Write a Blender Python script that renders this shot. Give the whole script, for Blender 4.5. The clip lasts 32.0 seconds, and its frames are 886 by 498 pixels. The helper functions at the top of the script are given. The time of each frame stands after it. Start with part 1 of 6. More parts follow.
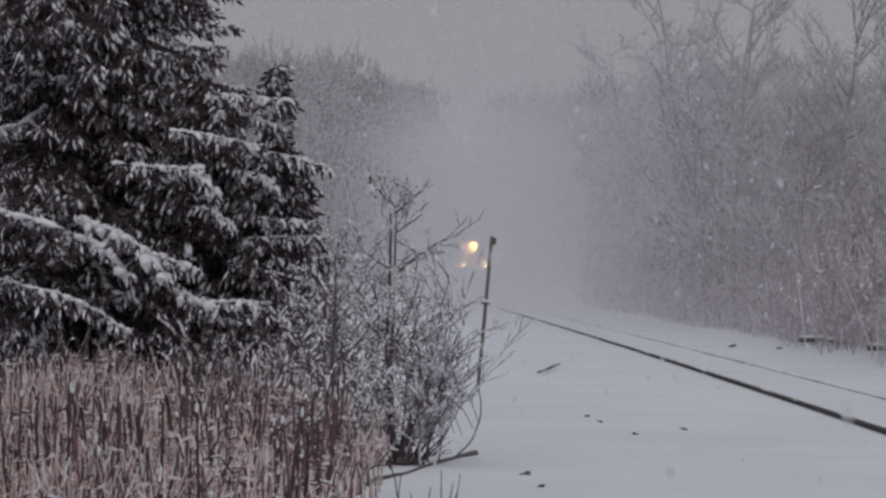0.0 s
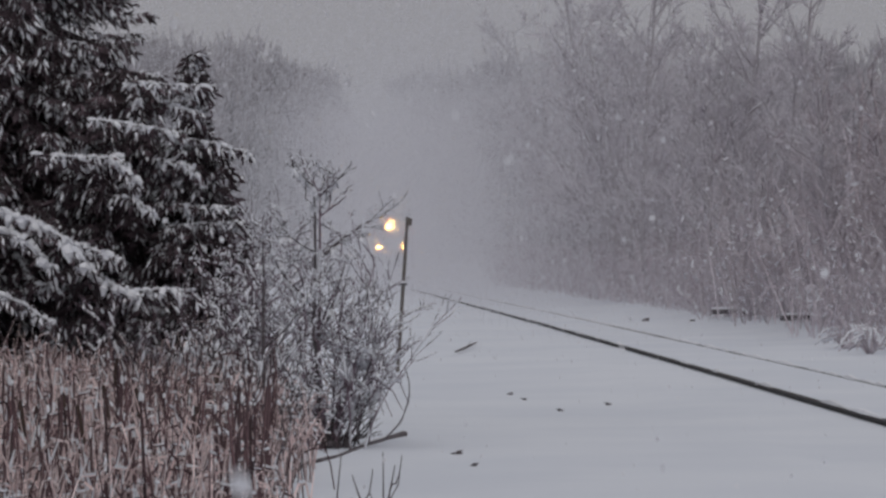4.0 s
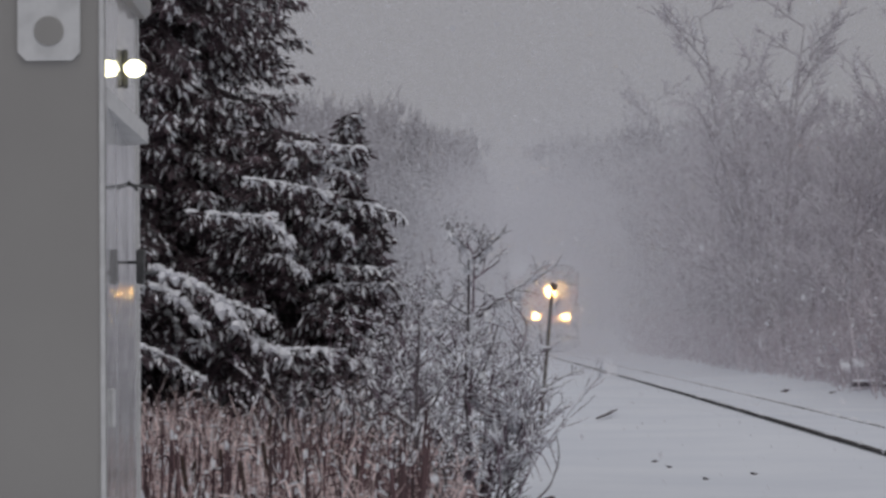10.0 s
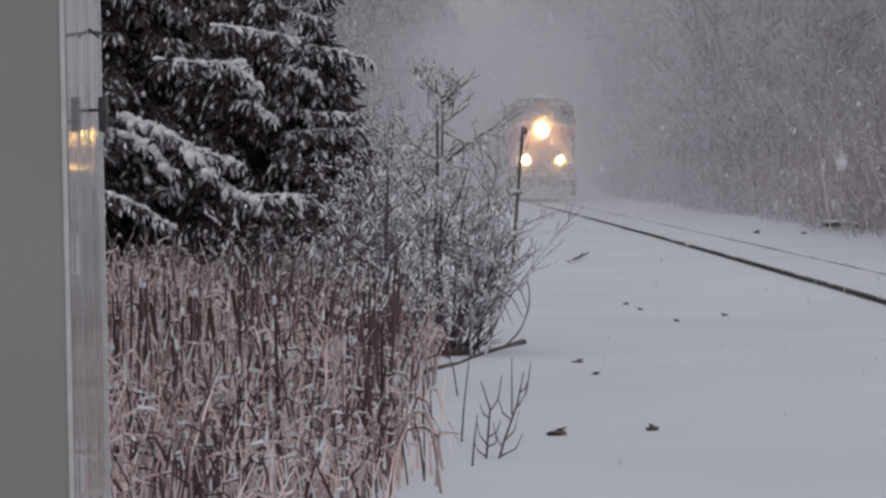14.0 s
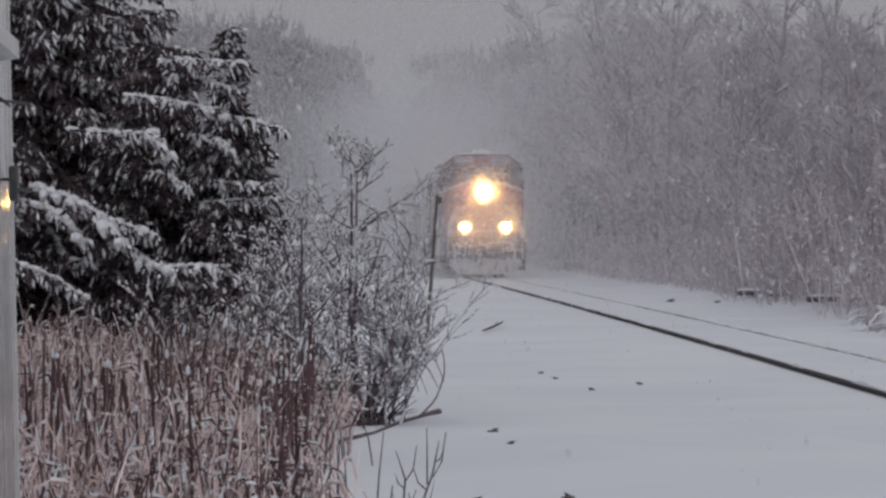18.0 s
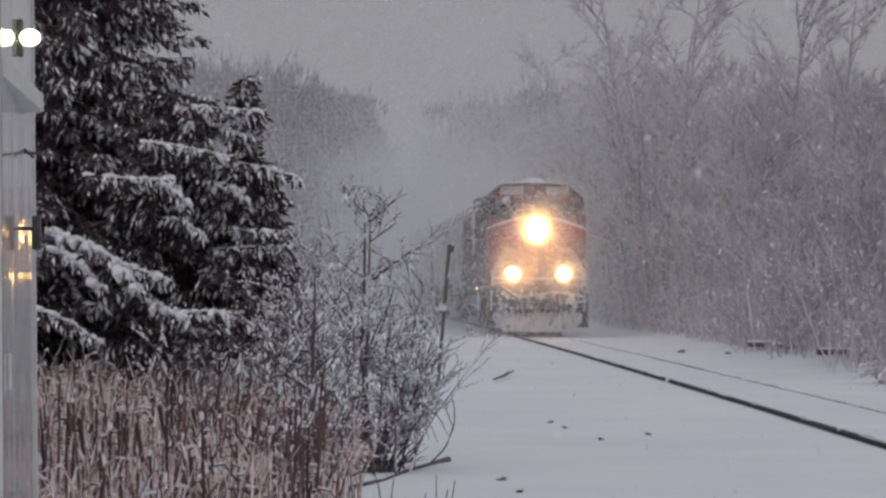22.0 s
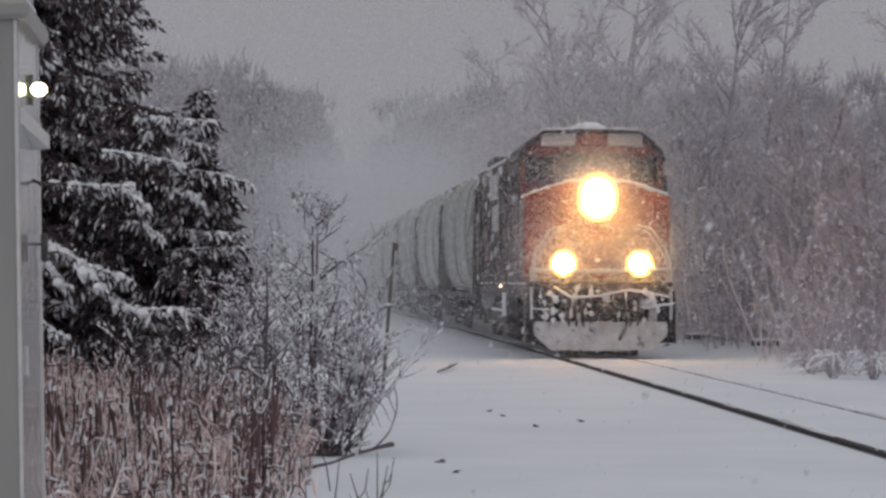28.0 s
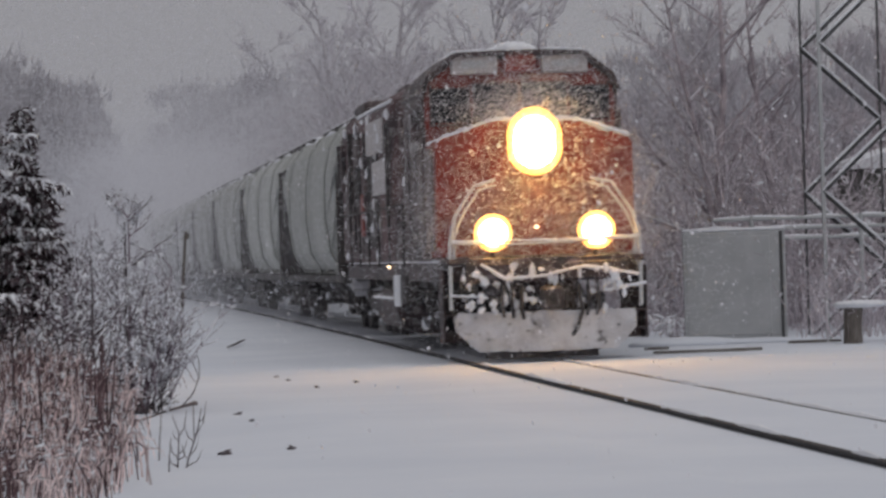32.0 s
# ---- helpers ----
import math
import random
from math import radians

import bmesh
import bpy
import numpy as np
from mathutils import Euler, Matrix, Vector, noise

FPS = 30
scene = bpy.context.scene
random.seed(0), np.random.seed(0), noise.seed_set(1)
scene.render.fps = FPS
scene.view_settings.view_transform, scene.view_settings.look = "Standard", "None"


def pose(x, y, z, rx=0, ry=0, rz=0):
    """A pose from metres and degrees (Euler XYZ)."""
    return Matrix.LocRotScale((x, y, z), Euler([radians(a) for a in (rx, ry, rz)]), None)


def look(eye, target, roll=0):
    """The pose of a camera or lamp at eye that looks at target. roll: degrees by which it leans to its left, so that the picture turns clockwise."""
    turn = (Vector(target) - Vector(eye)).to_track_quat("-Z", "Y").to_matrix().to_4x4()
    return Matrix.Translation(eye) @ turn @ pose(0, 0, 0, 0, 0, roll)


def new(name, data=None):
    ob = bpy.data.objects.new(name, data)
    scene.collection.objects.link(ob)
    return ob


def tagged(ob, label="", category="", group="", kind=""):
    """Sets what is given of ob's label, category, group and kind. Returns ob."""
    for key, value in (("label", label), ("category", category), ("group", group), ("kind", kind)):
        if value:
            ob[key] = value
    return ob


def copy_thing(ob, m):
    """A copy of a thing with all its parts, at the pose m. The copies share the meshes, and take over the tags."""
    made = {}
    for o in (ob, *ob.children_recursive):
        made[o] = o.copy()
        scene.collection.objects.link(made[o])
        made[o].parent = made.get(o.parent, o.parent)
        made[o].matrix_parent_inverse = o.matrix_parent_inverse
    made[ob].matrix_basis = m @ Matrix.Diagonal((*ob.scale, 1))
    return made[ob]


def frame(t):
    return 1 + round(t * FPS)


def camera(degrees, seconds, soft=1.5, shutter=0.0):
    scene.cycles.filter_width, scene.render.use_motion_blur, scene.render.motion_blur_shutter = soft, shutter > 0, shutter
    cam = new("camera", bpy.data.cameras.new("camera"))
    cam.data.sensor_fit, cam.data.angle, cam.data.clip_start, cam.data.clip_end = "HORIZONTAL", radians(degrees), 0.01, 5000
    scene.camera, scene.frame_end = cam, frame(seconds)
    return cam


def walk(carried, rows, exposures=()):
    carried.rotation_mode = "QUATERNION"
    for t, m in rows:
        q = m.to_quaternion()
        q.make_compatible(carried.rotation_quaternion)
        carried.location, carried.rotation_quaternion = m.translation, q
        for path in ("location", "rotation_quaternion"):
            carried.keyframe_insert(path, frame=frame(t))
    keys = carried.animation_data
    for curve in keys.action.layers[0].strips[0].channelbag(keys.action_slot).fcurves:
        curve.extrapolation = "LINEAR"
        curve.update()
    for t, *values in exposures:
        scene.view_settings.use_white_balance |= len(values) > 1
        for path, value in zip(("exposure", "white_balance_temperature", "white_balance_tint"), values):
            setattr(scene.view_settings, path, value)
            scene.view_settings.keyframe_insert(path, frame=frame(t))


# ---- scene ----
cam = camera(16.0, 32.0, soft=2.7, shutter=0.5)
PATH = [
    (0, (0.337, 0.310, 1.595), (0.3551, 2.3100, 1.6124), 0.97),
    (0.5, (0.320, 0.314, 1.595), (0.3403, 2.3142, 1.6154), 0.96),
    (1, (0.317, 0.320, 1.592), (0.3396, 2.3193, 1.6089), 0.74),
    (1.5, (0.318, 0.319, 1.595), (0.3398, 2.3185, 1.6106), 0.72),
    (2, (0.295, 0.317, 1.593), (0.3256, 2.3171, 1.6025), 0.33),
    (2.5, (0.257, 0.309, 1.594), (0.3385, 2.3071, 1.6067), -0.92),
    (3, (0.243, 0.309, 1.595), (0.3210, 2.3075, 1.6036), -0.32),
    (3.5, (0.191, 0.305, 1.594), (0.2616, 2.3041, 1.6041), -0.82),
    (4, (0.174, 0.304, 1.596), (0.2525, 2.3028, 1.6014), -0.62),
    (4.5, (0.201, 0.308, 1.594), (0.2376, 2.3076, 1.5865), 0.38),
    (6.5, (0.118, 0.322, 1.584), (0.1653, 2.3215, 1.5546), 0.21),
    (7, (0.154, 0.322, 1.592), (0.1753, 2.3217, 1.6112), 0.52),
    (7.5, (0.130, 0.307, 1.589), (0.1085, 2.3072, 1.5728), 0.39),
    (8, (0.100, 0.286, 1.587), (0.0724, 2.2853, 1.5755), 0.47),
    (8.5, (0.076, 0.283, 1.585), (0.0634, 2.2832, 1.5870), 0.89),
    (9, (0.026, 0.277, 1.582), (0.0245, 2.2768, 1.6091), 0.31),
    (9.5, (0.009, 0.280, 1.576), (0.0224, 2.2797, 1.6188), 0.69),
    (10, (0.015, 0.274, 1.580), (0.0084, 2.2737, 1.6271), 0.58),
    (10.5, (0.015, 0.274, 1.576), (-0.0206, 2.2736, 1.6214), 0.28),
    (11, (0.021, 0.276, 1.575), (-0.0161, 2.2757, 1.6155), 0.36),
    (11.5, (0.028, 0.279, 1.575), (0.0085, 2.2787, 1.5954), 0.20),
    (12, (0.028, 0.278, 1.575), (0.0189, 2.2778, 1.5875), 0.01),
    (12.5, (0.030, 0.272, 1.574), (0.0276, 2.2722, 1.5817), -0.01),
    (13, (0.030, 0.277, 1.572), (0.0319, 2.2766, 1.5715), 0.01),
    (13.5, (0.033, 0.284, 1.576), (0.0418, 2.2831, 1.5217), 0.05),
    (15.5, (0.046, 0.337, 1.581), (0.0660, 2.3370, 1.5530), -0.39),
    (16, (0.043, 0.342, 1.581), (0.0804, 2.3415, 1.5597), -0.21),
    (16.5, (0.040, 0.342, 1.579), (0.0956, 2.3412, 1.5681), -0.29),
    (17, (0.035, 0.343, 1.579), (0.0967, 2.3420, 1.5679), -0.39),
    (17.5, (0.038, 0.346, 1.576), (0.1023, 2.3449, 1.5682), -0.43),
    (18, (0.040, 0.348, 1.575), (0.1058, 2.3473, 1.5679), -0.22),
    (18.5, (0.037, 0.347, 1.570), (0.1035, 2.3454, 1.5597), -0.16),
    (19, (0.036, 0.347, 1.570), (0.1017, 2.3454, 1.5385), 0.04),
    (19.5, (0.044, 0.342, 1.575), (0.0977, 2.3407, 1.5446), 0.20),
    (20, (0.037, 0.337, 1.577), (0.0893, 2.3365, 1.5639), 0.22),
    (20.5, (0.035, 0.295, 1.597), (0.0866, 2.2946, 1.6110), 0.17),
    (21, (0.035, 0.233, 1.594), (0.0877, 2.2326, 1.6127), 0.32),
    (21.5, (0.045, 0.177, 1.591), (0.0997, 2.1762, 1.6127), 0.45),
    (22, (0.036, 0.106, 1.591), (0.0939, 2.1053, 1.6140), 0.47),
    (22.5, (0.036, 0.078, 1.585), (0.0945, 2.0767, 1.6151), 0.39),
    (23, (0.037, 0.057, 1.579), (0.0975, 2.0554, 1.6127), 0.44),
    (23.5, (0.038, 0.038, 1.575), (0.0997, 2.0369, 1.6116), 0.38),
    (24, (0.037, 0.030, 1.569), (0.1000, 2.0288, 1.6068), 0.40),
    (24.5, (0.039, 0.029, 1.562), (0.1014, 2.0272, 1.6017), 0.22),
    (25, (0.038, 0.024, 1.555), (0.1005, 2.0227, 1.5920), 0.19),
    (25.5, (0.036, 0.013, 1.552), (0.0996, 2.0119, 1.5867), 0.14),
    (27.5, (0.029, -1.014, 1.615), (0.1045, 0.9842, 1.6356), 0.11),
    (28, (0.032, -2.048, 1.620), (0.1225, -0.0500, 1.6397), 0.07),
    (28.5, (0.068, -4.692, 1.629), (0.1708, -2.6952, 1.6471), -0.19),
    (29, (0.057, -5.404, 1.634), (0.1942, -3.4093, 1.6541), -0.77),
    (29.5, (-0.091, -5.456, 1.636), (0.0952, -3.4652, 1.6573), -1.48),
    (30, (-0.166, -5.966, 1.636), (0.0341, -3.9756, 1.6510), -1.33),
    (30.5, (-0.106, -6.513, 1.634), (0.0714, -4.5207, 1.6418), -0.91),
    (31, (-0.229, -6.504, 1.627), (0.0127, -4.5186, 1.6330), -1.34),
    (31.5, (-0.319, -6.868, 1.622), (-0.0728, -4.8830, 1.6337), -1.66),
    (32, (-0.355, -7.715, 1.619), (-0.1252, -5.7286, 1.6242), -1.81),
]
walk(cam, [(t, look(eye, target, roll)) for t, eye, target, roll in PATH], [(0, 0.03), (14, 0.04), (22, 0.08), (28, 0.06), (32, 0.03)])


# ---- world, sun, exposure ----
world = bpy.data.worlds.new("overcast_sky")
scene.world = world
world.use_nodes = True
wn, wl = world.node_tree.nodes, world.node_tree.links
sky = wn.new("ShaderNodeTexSky")
sky.sky_type, sky.sun_disc = "NISHITA", False
sky.sun_elevation, sky.sun_rotation = radians(58), radians(200)
sky.air_density, sky.dust_density = 1.0, 6.0
dull = wn.new("ShaderNodeHueSaturation")
dull.inputs["Saturation"].default_value = 0.12
wl.new(sky.outputs["Color"], dull.inputs["Color"])
cloud = wn.new("ShaderNodeMixRGB")
cloud.inputs["Fac"].default_value = 0.94
cloud.inputs["Color2"].default_value = (2.96, 2.92, 3.12, 1)
wl.new(dull.outputs["Color"], cloud.inputs["Color1"])
back = wn["Background"]
back.inputs["Strength"].default_value = 0.1
wl.new(cloud.outputs["Color"], back.inputs["Color"])

sun = new("sun", bpy.data.lights.new("sun", "SUN"))
sun.data.energy, sun.data.angle, sun.data.color = 0.66, radians(70), (1.0, 0.985, 0.96)
sun.matrix_world = look((10, -18, 40), (0, 0, 0))


# ---- materials ----
def material(name, color, rough=0.6, metal=0.0, second=None, scale=6.0, detail=6.0, bump=0.0, bump_scale=30.0, spots=None, emit=None,
             by_object=0.0, by_island=0.0, spec=0.5, low=0.35, high=0.65, stretch=(1, 1, 1)):
    m = bpy.data.materials.new(name)
    m.use_nodes = True
    n, l = m.node_tree.nodes, m.node_tree.links
    b = n["Principled BSDF"]
    b.inputs["Roughness"].default_value, b.inputs["Metallic"].default_value = rough, metal
    b.inputs["Specular IOR Level"].default_value = spec
    coord = n.new("ShaderNodeTexCoord")
    place = n.new("ShaderNodeMapping")
    place.inputs["Scale"].default_value = stretch
    l.new(coord.outputs["Object"], place.inputs["Vector"])
    base = n.new("ShaderNodeRGB")
    base.outputs[0].default_value = (*color, 1)
    out = base.outputs[0]

    def mixed(out, other, kind_scale, lo, hi, deep=6.0):
        tex = n.new("ShaderNodeTexNoise")
        tex.inputs["Scale"].default_value, tex.inputs["Detail"].default_value = kind_scale, deep
        l.new(place.outputs["Vector"], tex.inputs["Vector"])
        ramp = n.new("ShaderNodeValToRGB")
        ramp.color_ramp.elements[0].position, ramp.color_ramp.elements[1].position = lo, hi
        l.new(tex.outputs["Fac"], ramp.inputs["Fac"])
        mix = n.new("ShaderNodeMixRGB")
        l.new(ramp.outputs["Color"], mix.inputs["Fac"])
        l.new(out, mix.inputs["Color1"])
        mix.inputs["Color2"].default_value = (*other, 1)
        return mix.outputs["Color"]

    if second:
        out = mixed(out, second, scale, low, high, detail)
    if spots:
        out = mixed(out, *spots)
    for amount, node, socket in ((by_object, "ShaderNodeObjectInfo", "Random"), (by_island, "ShaderNodeNewGeometry", "Random Per Island")):
        if amount:
            info = n.new(node)
            grade = n.new("ShaderNodeMapRange")
            grade.inputs["To Min"].default_value, grade.inputs["To Max"].default_value = 1 - amount, 1 + amount
            l.new(info.outputs[socket], grade.inputs["Value"])
            tone = n.new("ShaderNodeHueSaturation")
            l.new(grade.outputs["Result"], tone.inputs["Value"])
            l.new(out, tone.inputs["Color"])
            out = tone.outputs["Color"]
    l.new(out, b.inputs["Base Color"])
    if bump:
        tex = n.new("ShaderNodeTexNoise")
        tex.inputs["Scale"].default_value, tex.inputs["Detail"].default_value = bump_scale, 5
        l.new(place.outputs["Vector"], tex.inputs["Vector"])
        bm_node = n.new("ShaderNodeBump")
        bm_node.inputs["Strength"].default_value, bm_node.inputs["Distance"].default_value = bump, 0.05
        l.new(tex.outputs["Fac"], bm_node.inputs["Height"])
        l.new(bm_node.outputs["Normal"], b.inputs["Normal"])
    if emit:
        b.inputs["Emission Color"].default_value, b.inputs["Emission Strength"].default_value = (*emit[:3], 1), emit[3]
    return m


SNOW = material("snow", (0.755, 0.785, 0.85), 0.8, second=(0.69, 0.725, 0.80), scale=0.35, bump=0.35, bump_scale=1.6, spec=0.25)
FLUFF = material("fresh_snow", (0.86, 0.87, 0.90), 0.85, second=(0.74, 0.75, 0.80), scale=9, by_island=0.12, spec=0.2)
FLAKE = material("snowflake", (0.84, 0.84, 0.88), 0.9, spec=0.05)


def see_through(m, share):
    """Lets a share of the light pass through thin flakes and twigs."""
    n, l = m.node_tree.nodes, m.node_tree.links
    surface = n["Principled BSDF"]
    thin = n.new("ShaderNodeBsdfTranslucent")
    thin.inputs["Color"].default_value = surface.inputs["Base Color"].default_value
    if surface.inputs["Base Color"].is_linked:
        l.new(surface.inputs["Base Color"].links[0].from_socket, thin.inputs["Color"])
    both = n.new("ShaderNodeMixShader")
    both.inputs["Fac"].default_value = share
    l.new(surface.outputs["BSDF"], both.inputs[1])
    l.new(thin.outputs["BSDF"], both.inputs[2])
    l.new(both.outputs["Shader"], n["Material Output"].inputs["Surface"])


see_through(FLAKE, 0.5)
NEEDLE = material("spruce_needles", (0.068, 0.050, 0.056), 0.8, second=(0.122, 0.088, 0.102), scale=3, by_island=0.5, spec=0.3)
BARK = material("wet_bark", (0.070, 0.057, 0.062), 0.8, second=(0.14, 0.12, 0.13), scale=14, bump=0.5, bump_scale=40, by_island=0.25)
SHRUB = material("shrub_bark", (0.115, 0.080, 0.10), 0.85, second=(0.27, 0.21, 0.25), scale=9, by_island=0.35)
TWIG = material("frosted_twig", (0.42, 0.362, 0.402), 0.8, second=(0.68, 0.635, 0.67), scale=2.2, by_island=0.35)
# frosted twigs, lightened further by snow haze put into the colour
WOODS = material("frosted_hazy_woods", (0.53, 0.497, 0.537), 0.9, second=(0.76, 0.73, 0.765), scale=0.45, by_island=0.12)
# far woods: frost plus snow haze put into the base colours, three tones
MASS = material("frosted_haze_woods", (0.50, 0.480, 0.51), 0.95, second=(0.56, 0.54, 0.567), scale=0.12, by_island=0.05, spec=0.1)
MASS_DARK = material("bare_haze_woods", (0.42, 0.396, 0.428), 0.95, second=(0.48, 0.458, 0.486), scale=0.12, by_island=0.05, spec=0.1)
MASS_PALE = material("pale_haze_woods", (0.53, 0.513, 0.541), 0.95, second=(0.60, 0.58, 0.61), scale=0.12, by_island=0.05, spec=0.1)
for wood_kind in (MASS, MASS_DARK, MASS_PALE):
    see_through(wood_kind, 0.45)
see_through(WOODS, 0.45)
# rime on the bark, with haze added to its colour
RIME = material("rimed_hazy_bark", (0.31, 0.277, 0.307), 0.9, second=(0.50, 0.475, 0.50), scale=2, bump=0.4, bump_scale=30)
# nearest trees: flecked bark with less haze put into the colour
STOUT = material("snow_flecked_bark", (0.23, 0.196, 0.218), 0.9, second=(0.56, 0.485, 0.51), scale=2.6, bump=0.4, bump_scale=30)
REED = material("dry_reed", (0.47, 0.34, 0.335), 0.85, second=(0.80, 0.68, 0.665), scale=2.0, by_island=0.55)
DARKREED = material("dark_reed", (0.060, 0.034, 0.040), 0.9, second=(0.15, 0.092, 0.098), scale=3.0, by_island=0.4)
CATTAIL = material("cattail_head", (0.045, 0.030, 0.026), 0.95, second=(0.09, 0.06, 0.05), scale=60, bump=0.4, bump_scale=200)
STEEL = material("rail_steel", (0.026, 0.026, 0.030), 0.75, metal=0.0, second=(0.05, 0.043, 0.040), scale=9, bump=0.2)
SLEEPER = material("dark_tie", (0.055, 0.047, 0.042), 0.9, second=(0.10, 0.09, 0.08), scale=12, bump=0.5)
WOOD = material("weathered_wood", (0.10, 0.085, 0.075), 0.9, second=(0.19, 0.17, 0.155), scale=20, bump=0.5, stretch=(1, 1, 0.2))
RED = material("red_paint", (0.27, 0.034, 0.022), 0.55, second=(0.16, 0.034, 0.028), scale=2.5, spots=((0.30, 0.19, 0.18), 9, 0.54, 0.76), bump=0.1)
BLACK = material("black_paint", (0.034, 0.030, 0.033), 0.6, second=(0.085, 0.055, 0.055), scale=3, spots=((0.26, 0.22, 0.23), 6, 0.58, 0.76), bump=0.15)
COWL = material("grimy_dark_red_paint", (0.105, 0.040, 0.042), 0.6, second=(0.050, 0.036, 0.040), scale=1.4, spots=((0.34, 0.29, 0.30), 4, 0.60, 0.78), bump=0.15, stretch=(1, 1, 0.5))
WHITEP = material("white_paint", (0.50, 0.475, 0.475), 0.5, second=(0.36, 0.335, 0.335), scale=5, spots=((0.3, 0.27, 0.26), 9, 0.6, 0.8))
UNDER = material("grimy_steel", (0.040, 0.036, 0.038), 0.75, metal=0.2, second=(0.10, 0.088, 0.085), scale=6, spots=((0.55, 0.55, 0.58), 8, 0.60, 0.75), bump=0.4)
HOPPER = material("hopper_paint", (0.45, 0.46, 0.44), 0.6, second=(0.33, 0.34, 0.32), scale=0.8, spots=((0.25, 0.20, 0.17), 2.0, 0.66, 0.9), bump=0.1, by_object=0.12, stretch=(1, 1, 0.35))
GRIME = material("grimy_grey_paint", (0.20, 0.175, 0.175), 0.7, second=(0.12, 0.10, 0.10), scale=4, spots=((0.42, 0.40, 0.41), 6, 0.58, 0.74), bump=0.2)
GLASS = material("cab_glass", (0.02, 0.022, 0.026), 0.08, spec=0.6)
LAMP = material("headlight_lens", (1, 0.9, 0.7), 0.3, emit=(1.0, 0.45, 0.09, 120.0))
# glare and amber halo round the lamps, as glowing surfaces
GLARE = material("headlight_glare", (1, 0.8, 0.5), 0.4, emit=(1.0, 0.64, 0.24, 48.0))
FRINGE = material("amber_halo", (1, 0.7, 0.3), 0.4, emit=(1.0, 0.44, 0.075, 1.0))
CAKED = material("caked_snow", (0.66, 0.66, 0.69), 0.85, second=(0.50, 0.49, 0.51), scale=4, spots=((0.10, 0.085, 0.085), 6, 0.60, 0.72), bump=0.5, bump_scale=12)
DITCH = material("ditch_light_lens", (1, 0.9, 0.7), 0.3, emit=(1.0, 0.45, 0.09, 60.0))
MARKER = material("marker_lamp", (1, 0.9, 0.8), 0.3, emit=(1.0, 0.7, 0.45, 4.0))
FLOOD = material("flood_lens", (1, 1, 0.9), 0.3, emit=(1.0, 0.93, 0.55, 4.5))
PANEL = material("grey_panel", (0.33, 0.32, 0.305), 0.34, second=(0.29, 0.28, 0.268), scale=1.1, bump=0.03, bump_scale=3)
GLOSS = material("glossy_white_panel", (0.58, 0.575, 0.575), 0.06, second=(0.54, 0.535, 0.535), scale=2, spec=1.0)
PLATE = material("white_plate", (0.66, 0.66, 0.66), 0.5, second=(0.56, 0.56, 0.56), scale=18)
DARK = material("dark_fitting", (0.045, 0.045, 0.048), 0.5, second=(0.08, 0.08, 0.08), scale=25)
GALV = material("galvanised_steel", (0.47, 0.48, 0.49), 0.55, metal=0.1, second=(0.40, 0.41, 0.42), scale=2.5, bump=0.08, spots=((0.46, 0.47, 0.49), 5, 0.58, 0.75))
OLIVE = material("olive_siding", (0.15, 0.152, 0.135), 0.8, second=(0.115, 0.115, 0.104), scale=4, bump=0.2)


